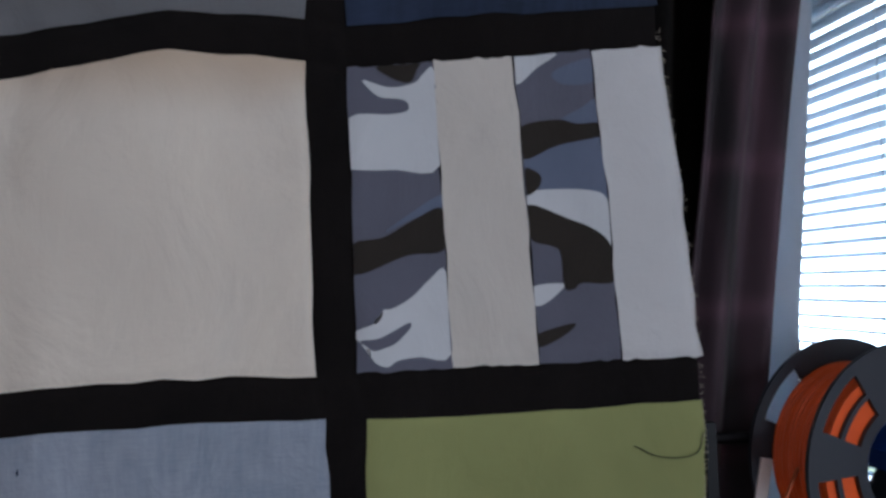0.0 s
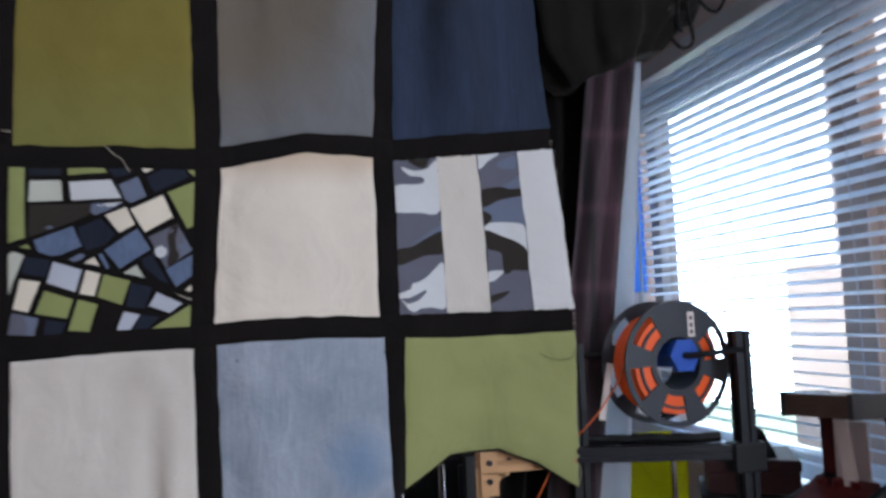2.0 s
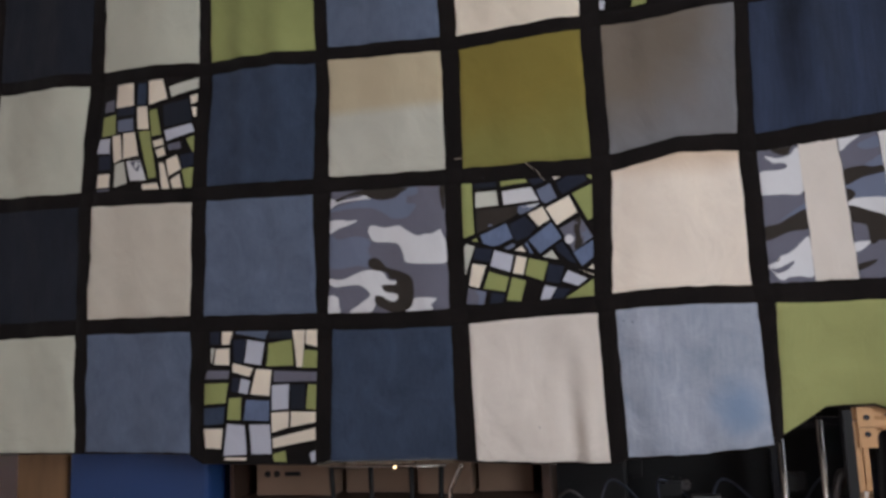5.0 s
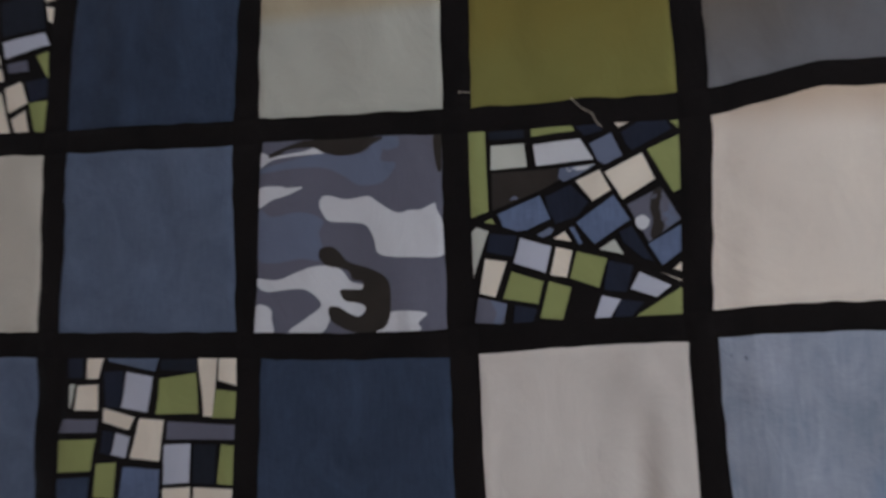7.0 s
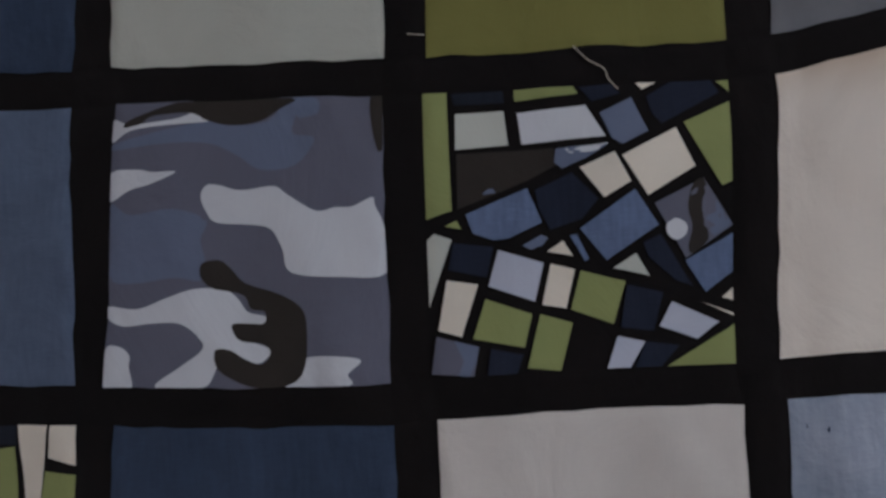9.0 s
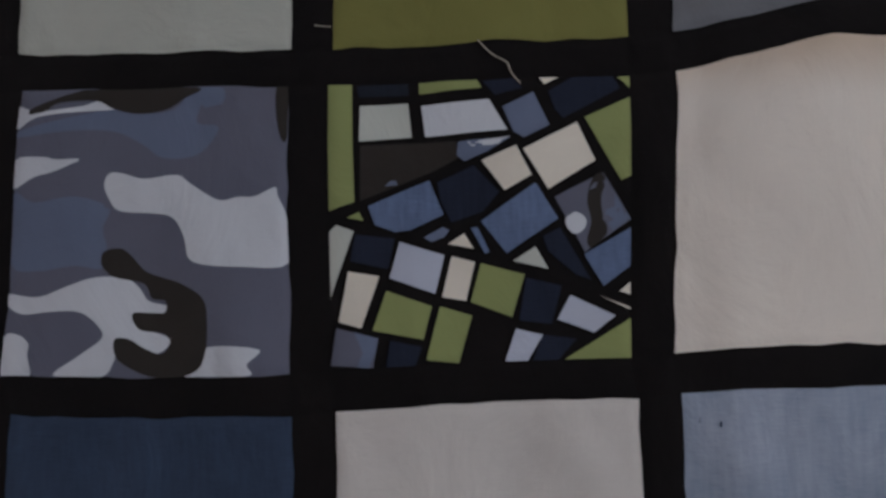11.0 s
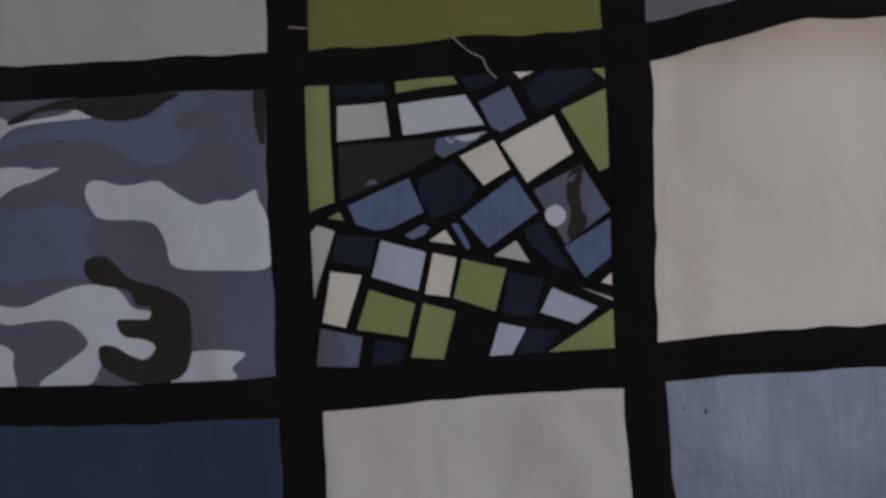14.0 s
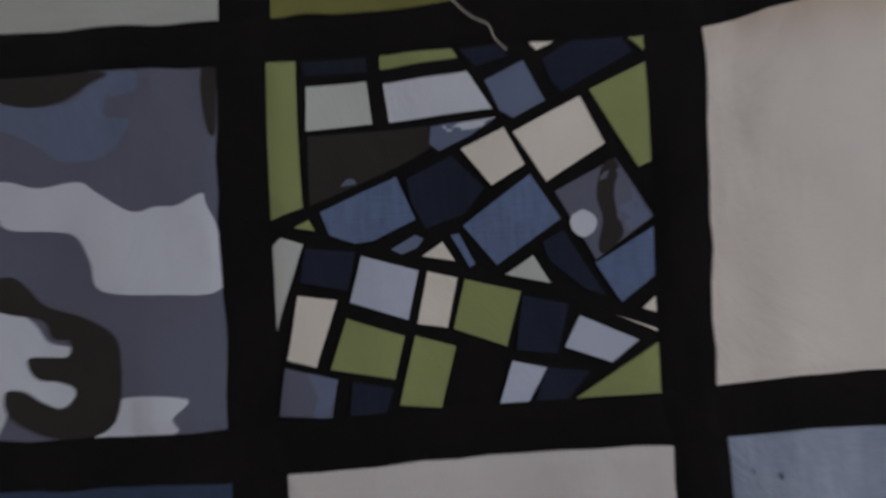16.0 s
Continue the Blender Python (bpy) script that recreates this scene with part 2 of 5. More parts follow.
M = {
    "wall": surface("matt_wall_paint", srgb(218, 205, 202), 0.9, vary=0.05, scale=3, bump=0.08),
    "ceiling": surface("ceiling_paint", srgb(215, 210, 205), 0.9, vary=0.04, scale=3, bump=0.1),
    "floor": surface("brown_laminate", srgb(110, 84, 62), 0.45, vary=0.25, scale=4, fine=90, stretch=(1, 9, 1)),
    "upvc": surface("white_window_plastic", srgb(216, 222, 232), 0.35, vary=0.03, scale=4, bump=0.02, spec=0.5),
    # Window plastic again, the brown of its unlit side put into the colour.
    "frame_shaded": surface("window_plastic_in_shade_tone", srgb(194, 176, 168), 0.45, vary=0.05, scale=4, bump=0.02, spec=0.4),
    "slat": surface("white_blind_slat", srgb(214, 220, 230), 0.4, vary=0.04, scale=5, bump=0.02, spec=0.4),
    "ext": surface("graphite_anodised_metal", srgb(38, 38, 42), 0.45, 0.5, 0.15, 14, 0.06),
    # Frame metal with the warm light on it put into the colour.
    "warm_lit": surface("warm_light_toned_metal", srgb(176, 136, 96), 0.45, 0.25, 0.18, 16, 0.06),
    "steel": surface("polished_steel", srgb(196, 186, 176), 0.22, 0.95, 0.08, 12, 0.03),
    "plastic": surface("charcoal_plastic", srgb(50, 53, 60), 0.5, 0.0, 0.10, 18, 0.05, spec=0.45),
    "black": surface("black_plastic", srgb(10, 10, 12), 0.55, 0.0, 0.2, 18, 0.05, spec=0.3),
    "cabinet": surface("matt_black_cabinet_board", srgb(30, 30, 34), 0.55, 0.0, 0.12, 14, 0.05, spec=0.3),
    "orange": surface("orange_filament", srgb(238, 92, 24), 0.38, 0.0, 0.10, 30, 0.2, 500, 0.5, (1, 1, 1)),
    "amber": surface("copper_orange_filament", srgb(196, 96, 52), 0.4, 0.0, 0.10, 30, 0.1),
    "hub": surface("royal_blue_plastic", srgb(38, 82, 176), 0.4, 0.0, 0.10, 20, 0.06, spec=0.5),
    "yellow": surface("bright_yellow_plastic", srgb(238, 240, 28), 0.45, 0.0, 0.08, 8, 0.06, spec=0.4),
    "card": surface("grey_brown_cardboard", srgb(122, 100, 84), 0.85, 0.0, 0.14, 7, 0.15),
    "maroon": surface("dark_maroon_board", srgb(66, 38, 40), 0.6, 0.0, 0.2, 8, 0.1),
    "wood": surface("brown_varnished_wood", srgb(122, 94, 66), 0.5, 0.0, 0.28, 5, 0.12, 120, 0.3, (6, 6, 0.7)),
    "darkwood": surface("dark_walnut_board", srgb(62, 46, 38), 0.5, 0.0, 0.28, 6, 0.12, 120, 0.3, (0.7, 6, 6)),
    "bin": surface("blue_plastic_board", srgb(36, 66, 114), 0.45, 0.0, 0.10, 5, 0.05, spec=0.4),
    "red": surface("red_printed_board", srgb(92, 30, 28), 0.5, 0.0, 0.6, 26, 0.05),
    "pink": surface("pink_red_bag", srgb(214, 74, 92), 0.4, 0.0, 0.14, 14, 0.1, spec=0.5),
    "paper": surface("white_card_paper", srgb(218, 206, 200), 0.8, 0.0, 0.05, 8, 0.06),
    "grit": surface("dusty_grey_metal", srgb(84, 82, 82), 0.4, 0.7, 0.2, 22, 0.1),
    "cable": surface("blue_black_cable", srgb(34, 40, 54), 0.45, 0.0, 0.15, 20, 0.04, spec=0.5),
    "tan": surface("tan_cable", srgb(186, 152, 104), 0.5, 0.0, 0.1, 20, 0.04),
    "desk": surface("dark_desk_laminate", srgb(48, 40, 38), 0.5, 0.0, 0.2, 6, 0.06),
    "net": cloth("off_white_curtain_lining", srgb(222, 220, 222), 0.06),
    "thread": surface("pale_loose_thread", srgb(196, 186, 168), 0.9, vary=0.05),
    "darkthread": surface("dark_loose_thread", srgb(46, 50, 40), 0.9, vary=0.05),
}


def plaid(name):
    m = bpy.data.materials.new(name)
    m.use_nodes = True
    t = m.node_tree
    b = t.nodes["Principled BSDF"]
    co = t.nodes.new("ShaderNodeTexCoord")
    last = None
    for sc, rot, amt in ((22, 0, 0.5), (60, 0, 0.3), (14, 90, 0.45)):
        mp = t.nodes.new("ShaderNodeMapping")
        mp.inputs["Rotation"].default_value = (0, radians(rot), 0)
        t.links.new(co.outputs["Object"], mp.inputs["Vector"])
        w = t.nodes.new("ShaderNodeTexWave")
        w.bands_direction = "X"
        w.inputs["Scale"].default_value = sc * 0.16
        w.inputs["Distortion"].default_value = 0.6
        t.links.new(mp.outputs["Vector"], w.inputs["Vector"])
        mul = t.nodes.new("ShaderNodeMath")
        mul.operation = "MULTIPLY"
        mul.inputs[1].default_value = amt
        thin = t.nodes.new("ShaderNodeMath")
        thin.operation = "POWER"
        thin.inputs[1].default_value = 14.0 if rot else 1.5
        t.links.new(w.outputs["Fac"], thin.inputs[0])
        t.links.new(thin.outputs[0], mul.inputs[0])
        if last is None:
            last = mul
        else:
            add = t.nodes.new("ShaderNodeMath")
            t.links.new(last.outputs[0], add.inputs[0])
            t.links.new(mul.outputs[0], add.inputs[1])
            last = add
    mix = t.nodes.new("ShaderNodeMixRGB")
    mix.inputs[1].default_value = srgb(26, 17, 22)
    mix.inputs[2].default_value = srgb(90, 63, 75)
    t.links.new(last.outputs[0], mix.inputs[0])
    t.links.new(mix.outputs[0], b.inputs["Base Color"])
    b.inputs["Roughness"].default_value = 0.75
    b.inputs["Sheen Weight"].default_value = 0.2
    return m


def glass(name):
    m = bpy.data.materials.new(name)
    m.use_nodes = True
    b = m.node_tree.nodes["Principled BSDF"]
    b.inputs["Roughness"].default_value, b.inputs["Transmission Weight"].default_value, b.inputs["IOR"].default_value = 0.02, 1.0, 1.1
    return m


def milky(name, color):
    """Cloudy translucent plastic."""
    m = surface(name, color, 0.3, vary=0.06, spec=0.5)
    m.node_tree.nodes["Principled BSDF"].inputs["Transmission Weight"].default_value = 0.12
    return m


def glow(name, color, power):
    m = bpy.data.materials.new(name)
    m.use_nodes = True
    b = m.node_tree.nodes["Principled BSDF"]
    b.inputs["Base Color"].default_value = color
    b.inputs["Emission Color"].default_value, b.inputs["Emission Strength"].default_value = color, power
    return m


def see_through_slat(m, amount):
    """Thin slats let some daylight glow through."""
    t = m.node_tree
    b, out = t.nodes["Principled BSDF"], t.nodes["Material Output"]
    tr, mix = t.nodes.new("ShaderNodeBsdfTranslucent"), t.nodes.new("ShaderNodeMixShader")
    tr.inputs["Color"].default_value = (0.84, 0.92, 1.0, 1)
    mix.inputs[0].default_value = amount
    t.links.new(b.outputs[0], mix.inputs[1])
    t.links.new(tr.outputs[0], mix.inputs[2])
    t.links.new(mix.outputs[0], out.inputs["Surface"])


see_through_slat(M["slat"], 0.9)
see_through_slat(M["net"], 0.7)
see_through_slat(M["yellow"], 0.6)
M["yellow"].node_tree.nodes["Translucent BSDF"].inputs["Color"].default_value = srgb(232, 232, 30)
M["plaid"] = plaid("purple_plaid_curtain_cloth")
M["glass"] = glass("window_glass")
M["milky"] = milky("milky_drawer_plastic", srgb(226, 234, 242))
see_through_slat(M["milky"], 0.65)
# Glow for the warm glint on the rack's bar.
M["glint_bead"] = glow("warm_glint_glow", (1.0, 0.72, 0.42, 1), 3)
M["sky_white"] = glow("bright_overcast_sky", (0.68, 0.86, 1.0, 1), 17)


# ---- mesh helpers ----
def link(name, bm, mat, parent=None, label="", smooth=False):
    me = bpy.data.meshes.new(name)
    bmesh.ops.recalc_face_normals(bm, faces=bm.faces)
    if smooth:
        for f in bm.faces:
            f.smooth = True
    bm.to_mesh(me)
    bm.free()
    me.materials.append(mat)
    ob = new(name, me)
    if parent is not None:
        ob.parent = parent
    if label:
        ob["label"] = label
    return ob


def part(name, bm, mat, parent, label="", smooth=False):
    return link(name, bm, mat, parent, label, smooth)


def thing(name, at, label, category, group="", kind="", rz=0.0):
    e = new(name)
    e.empty_display_size = 0.05
    e.matrix_world = pose(*at, 0, 0, rz)
    bpy.context.view_layer.update()
    return tagged(e, label, category, group, kind)


def box(bm, x0, x1, y0, y1, z0, z1, bevel=0.0, m=None):
    vs = bmesh.ops.create_cube(bm, size=1)["verts"]
    bmesh.ops.transform(bm, verts=vs, matrix=Matrix.LocRotScale(((x0 + x1) / 2, (y0 + y1) / 2, (z0 + z1) / 2), None, (x1 - x0, y1 - y0, z1 - z0)))
    if bevel:
        es = list({e for v in vs for e in v.link_edges})
        vs = list({v for f in bmesh.ops.bevel(bm, geom=es, offset=bevel, segments=2, affect="EDGES", profile=0.6)["faces"] for v in f.verts} | {v for v in vs if v.is_valid})
    if m is not None:
        bmesh.ops.transform(bm, verts=vs, matrix=m)
    return bm


def boxed(*a, **k):
    return box(bmesh.new(), *a, **k)


def tube(bm, pts, r, seg=8, taper=None):
    """A round tube along points."""
    pts = [Vector(p) for p in pts]
    rings = []
    for i, p in enumerate(pts):
        d = (pts[min(i + 1, len(pts) - 1)] - pts[max(i - 1, 0)]).normalized()
        a = d.orthogonal().normalized() if not rings else (rings[-1][1] - d * rings[-1][1].dot(d)).normalized()
        b = d.cross(a)
        rr = r if taper is None else r + (taper - r) * i / (len(pts) - 1)
        rings.append(([bm.verts.new(p + rr * (math.cos(t) * a + math.sin(t) * b)) for t in [2 * math.pi * k / seg for k in range(seg)]], a))
    for (r0, _), (r1, _) in zip(rings, rings[1:]):
        for k in range(seg):
            bm.faces.new((r0[k], r0[(k + 1) % seg], r1[(k + 1) % seg], r1[k]))
    bm.faces.new(rings[0][0][::-1])
    bm.faces.new(rings[-1][0])
    return bm


def curve(pts, n=8):
    """Points of a smooth line through the given ones."""
    p = [Vector(q) for q in pts]
    p = [2 * p[0] - p[1]] + p + [2 * p[-1] - p[-2]]
    out = []
    for i in range(1, len(p) - 2):
        for k in range(n):
            t = k / n
            out.append(0.5 * (2 * p[i] + (p[i + 1] - p[i - 1]) * t + (2 * p[i - 1] - 5 * p[i] + 4 * p[i + 1] - p[i + 2]) * t * t + (3 * p[i] - p[i - 1] - 3 * p[i + 1] + p[i + 2]) * t ** 3))
    return out + [p[-2]]


def ring(bm, r0, r1, h0, h1, seg=48, a0=0.0, a1=2 * math.pi):
    """A flat ring or a piece of one about z, from height h0 to h1."""
    full = a1 - a0 > 2 * math.pi - 1e-4
    n = seg if full else seg + 1
    rows = []
    for i in range(n):
        a = a0 + (a1 - a0) * i / seg
        rows.append([bm.verts.new((r * math.cos(a), r * math.sin(a), h)) for r, h in ((r0, h0), (r1, h0), (r1, h1), (r0, h1))])
    for i in range(n if full else n - 1):
        p, q = rows[i], rows[(i + 1) % n]
        for k in range(4):
            bm.faces.new((p[k], p[(k + 1) % 4], q[(k + 1) % 4], q[k]))
    if not full:
        bm.faces.new(rows[0])
        bm.faces.new(rows[-1][::-1])
    return bm


def moved(bm, m):
    bmesh.ops.transform(bm, verts=bm.verts, matrix=m)
    return bm


# ---- the room ----
XW, XL, YB, YF, ZC = 1.06, -2.3, 1.70, -3.0, 2.55


def structure(name, bm, mat, label, category):
    return tagged(link(name, bm, mat), label, category, kind="structure")


structure("floor", boxed(XL - 0.1, XW + 0.2, YF - 0.1, YB + 0.1, -0.1, 0.0), M["floor"], "brown wood-effect laminate floor", "floor")
structure("ceiling", boxed(XL - 0.1, XW + 0.2, YF - 0.1, YB + 0.1, ZC, ZC + 0.1), M["ceiling"], "plain off-white painted ceiling", "ceiling")
structure("wall_north", boxed(XL, XW, YB, YB + 0.1, 0, ZC), M["wall"], "plain pale painted wall behind the shelves", "wall")
structure("wall_south", boxed(XL, XW, YF - 0.1, YF, 0, ZC), M["wall"], "plain pale painted wall", "wall")
structure("wall_west", boxed(XL - 0.1, XL, YF - 0.1, YB + 0.1, 0, ZC), M["wall"], "plain pinkish painted wall", "wall")

# The window wall, with openings for its window and for an added, unseen one.
OPEN = ((-0.32, 1.55), (-2.46, -1.12))
Z_SILL, Z_HEAD = 0.98, 2.26
bm = bmesh.new()
box(bm, XW, XW + 0.2, YF, YB, 0, Z_SILL)
box(bm, XW, XW + 0.2, YF, YB, Z_HEAD, ZC)
for y0, y1 in ((YF, OPEN[1][0]), (OPEN[1][1], OPEN[0][0]), (OPEN[0][1], YB)):
    box(bm, XW, XW + 0.2, y0, y1, Z_SILL, Z_HEAD)
structure("wall_east", bm, M["wall"], "pale painted window wall with an added second opening", "wall")


def window(name, y0, y1, mullions, head=0.06, transom=None):
    w = thing(name, (XW, (y0 + y1) / 2, Z_SILL), "white plastic framed window with a broad mullion", "window", kind="structure")
    w.matrix_world = Matrix()
    fr = bmesh.new()
    for a, b, c, d in ((y0, y1, Z_SILL, Z_SILL + 0.07), (y0, y1, Z_HEAD - head, Z_HEAD), (y0, y0 + 0.07, Z_SILL + 0.07, Z_HEAD - head), (y1 - 0.07, y1, Z_SILL + 0.07, Z_HEAD - head)):
        box(fr, XW + 0.05, XW + 0.12, a, b, c, d, 0.004)
    part("window_frame", fr, M["upvc"], w)
    edges = [y0 + 0.07]
    for a, b in mullions:
        part("mullion", boxed(XW + 0.052, XW + 0.118, a, b, Z_SILL + 0.07, Z_HEAD - head, 0.004), M["frame_shaded" if b - a > 0.09 else "upvc"], w)
        edges += [a, b]
    edges.append(y1 - 0.07)
    for a, b in zip(edges[::2], edges[1::2]):
        pane = part("pane", boxed(XW + 0.08, XW + 0.086, a, b, Z_SILL + 0.07, Z_HEAD - head), M["glass"], w)
        pane.visible_shadow = False
    if transom:
        part("transom", boxed(XW + 0.053, XW + 0.117, *transom, 0.004), M["frame_shaded"], w)
    part("window_sill", boxed(XW - 0.03, XW + 0.05, y0 + 0.003, y1 - 0.003, Z_SILL - 0.02, Z_SILL + 0.004, 0.006), M["upvc"], w)
    return w


win = window("window_1", *OPEN[0], [(0.25, 0.35), (1.23, 1.29)], 0.17, (-0.25, 0.2475, 1.65, 1.75))
# Added strip: stands for the blue daylight on the reveal.
M["blue_daylight"] = milky("blue_daylight_tone", srgb(140, 188, 250))
see_through_slat(M["blue_daylight"], 0.75)
M["blue_daylight"].node_tree.nodes["Translucent BSDF"].inputs["Color"].default_value = srgb(140, 188, 250)
part("side_strip", boxed(XW + 0.02, XW + 0.03, 1.295, 1.43, 1.49, 2.08, 0.002), M["blue_daylight"], win, "added strip coloured like blue daylight beside the frame")
# Added window, out of view, to hold the daylight lamp.
window("added_window", *OPEN[1], [(-1.84, -1.74)])


# The sky beyond the garden, and the neighbouring house.
structure("backdrop", boxed(16.0, 16.1, -40, 60, -3, 40), M["sky_white"], "bright white overcast sky", "sky")
house = thing("neighbour_house", (3.0, 0.0, -2.0), "pale painted neighbouring house with a lower extension", "house")
M["brick"] = surface("pale_painted_brick_wall", srgb(232, 224, 222), 0.85, vary=0.18, scale=3, fine=40)
M["render_wall"] = surface("pale_rendered_wall", srgb(226, 217, 210), 0.85, vary=0.06, scale=2, fine=40)
part("wall", boxed(0, 2.0, -9.0, 2.75, 0.0, 8.2, 0.02), M["brick"], house)
part("extension", boxed(-0.8, -0.004, -9.0, 2.1, 0.0, 3.62, 0.02), M["render_wall"], house, "pale rendered extension")
part("roof", boxed(-0.2, 2.2, -9.2, 2.95, 8.2, 8.4, 0.03), M["darkwood"], house, "dark flat roof edge")
structure("ground", boxed(1.3, 60, -60, 60, -2.2, -2.0), surface("garden_ground", srgb(96, 104, 84), 0.9, vary=0.3, scale=1), "grey green garden ground outside", "ground")


# ---- venetian blind in front of the window ----
XB = 0.985
blind = thing("venetian_blind", (XB, 0.5, 2.2), "white venetian blind hanging with open slats over the window", "blind")
blind.matrix_world = Matrix()
BY0, BY1 = -0.30, 1.11
part("head_rail", boxed(XB - 0.028, XB + 0.028, BY0, BY1, 2.145, 2.195, 0.003), M["upvc"], blind)
slat_mesh = None
PITCH, Z_TOP = 0.0295, 2.122
n_slats = int((Z_TOP - 1.02) / PITCH)
for i in range(n_slats):
    z = Z_TOP - i * PITCH
    if slat_mesh is None:
        bm = bmesh.new()
        rows = []
        for y in (BY0 + 0.01, BY1 - 0.01):
            rows.append([[bm.verts.new((dx, y, 0.004 - 0.004 * (dx / 0.0165) ** 2 + dz)) for dx in (-0.0165, -0.008, 0.0, 0.008, 0.0165)] for dz in (0, -0.0011)])
        for s in (0, 1):
            for k in range(4):
                bm.faces.new((rows[0][s][k], rows[0][s][k + 1], rows[1][s][k + 1], rows[1][s][k]))
        for k in (0, 4):
            bm.faces.new((rows[0][0][k], rows[1][0][k], rows[1][1][k], rows[0][1][k]))
        moved(bm, pose(0, 0, 0, 0, 10, 0))
        ob = part("slat", bm, M["slat"], blind)
        slat_mesh = ob.data
    else:
        ob = new("slat", slat_mesh)
        ob.parent = blind
    ob.location = (XB, 0, z)
    ob.rotation_euler = (radians(0.12 * math.sin(i * 2.3)), radians(1.5 * math.sin(i * 1.7)), 0)
part("bottom_rail", boxed(XB - 0.018, XB + 0.018, BY0 + 0.01, BY1 - 0.01, 1.0, 1.016, 0.003), M["upvc"], blind)
for y in (BY1 - 0.10, 0.62, 0.12, BY0 + 0.1):
    for dx in (-0.02, 0.02):
        part("ladder_cord", tube(bmesh.new(), [(XB + dx, y, 1.008), (XB + dx, y, 2.15)], 0.0011, 5), M["upvc"], blind)
part("tilt_wand", tube(bmesh.new(), [(XB - 0.034, BY1 - 0.05, 2.15), (XB - 0.036, BY1 - 0.05, 1.35)], 0.004, 8), M["upvc"], blind)


# ---- quilt ----
COLS = [(-0.3 * c, -0.3 * c + 0.263) for c in range(7)]
COLS[0], COLS[1] = (-0.011, 0.265), (-0.3, -0.044)
ROWS = [(1.112, 1.388), (1.424, 1.686), (1.721, 1.985), (2.016, 2.28)]
U0, U1, V0, V1 = -1.838, 0.265, 1.112, 2.315
# How far the seams rise and sag along the width.
SAG_X = [-1.83, -1.5, -1.24, -1.2, -0.93, -0.9, -0.77, -0.64, -0.6, -0.47, -0.335, -0.295, -0.25, -0.16, -0.045, -0.01, 0.035, 0.062, 0.14, 0.2, 0.265]
SAG = {
    1.112: [0.026, 0.026, 0.021, 0.0, -0.005, 0.0, 0.0, 0.002, -0.003, -0.008, -0.008, 0.001, 0.004, 0.007, 0.021, 0.038, 0.068, 0.088, 0.09, 0.062, 0.016],
    1.388: [0.015, 0.016, 0.011, 0.008, 0.001, -0.001, -0.006, -0.006, -0.002, 0.003, 0.006, 0.009, 0.012, 0.013, 0.009, 0.008, 0.005, 0.004, 0.004, 0.005, 0.006],
    1.406: [0.015, 0.016, 0.011, 0.008, 0.001, -0.001, -0.006, -0.006, -0.002, 0.003, 0.005, 0.008, 0.011, 0.012, 0.009, 0.009, 0.009, 0.009, 0.009, 0.008, 0.007],
    1.703: [0.026, 0.02, 0.008, 0.008, 0.0, 0.002, -0.002, -0.005, -0.006, -0.008, -0.011, -0.008, 0.0, 0.018, 0.011, 0.006, 0.009, 0.012, 0.017, 0.023, 0.03],
    2.0: [0.025, 0.015, 0.008, 0.006, 0.001, 0.004, -0.007, -0.009, -0.010, -0.008, -0.002, 0.003, 0.002, 0.002, 0.012, 0.010, 0.013, 0.016, 0.021, 0.025, 0.03],
}
# How far the seams lean sideways at each level.
SWAY_X = [-1.83, -1.537, -1.5, -1.237, -1.2, -0.937, -0.9, -0.637, -0.6, -0.337, -0.3, -0.044, -0.011, 0.265]
SWAY = {
    1.112: [0.008, 0.011, 0.002, -0.004, -0.007, -0.0097, -0.01, -0.002, 0.002, 0.005, 0.004, 0.012, -0.006, -0.026],
    1.388: [-0.003, -0.0034, -0.0055, -0.0027, 0.0, 0.003, 0.001, 0.0, 0.001, 0.001, 0.0, 0.0055, 0.0035, 0.001],
    1.424: [0.0, 0.001, -0.007, -0.001, -0.003, 0.004, -0.006, -0.001, -0.001, -0.0035, -0.0045, -0.001, -0.0025, 0.004],
    1.686: [0.0, 0.001, 0.0, 0.0025, 0.002, -0.001, 0.005, -0.0045, -0.0045, 0.003, 0.0075, -0.003, -0.001, 0.001],
    1.721: [0.002, 0.0046, 0.002, 0.0, -0.0015, -0.001, -0.001, -0.0025, -0.0015, 0.0025, 0.0065, -0.001, -0.001, 0.004],
    1.985: [0.02, 0.019, 0.018, 0.014, 0.013, 0.009, 0.005, 0.002, 0.006, 0.003, 0.009, 0.013, 0.0106, 0.008],
    2.016: [0.022, 0.022, 0.02, 0.016, 0.01, 0.01, 0.005, 0.002, 0.003, 0.004, 0.009, 0.013, 0.011, 0.008],
}
SAG_V, SWAY_V = sorted(SAG), sorted(SWAY)
SEAM_U = sorted({e for c in COLS for e in c})
SEAM_V = sorted({e for r in ROWS for e in r})
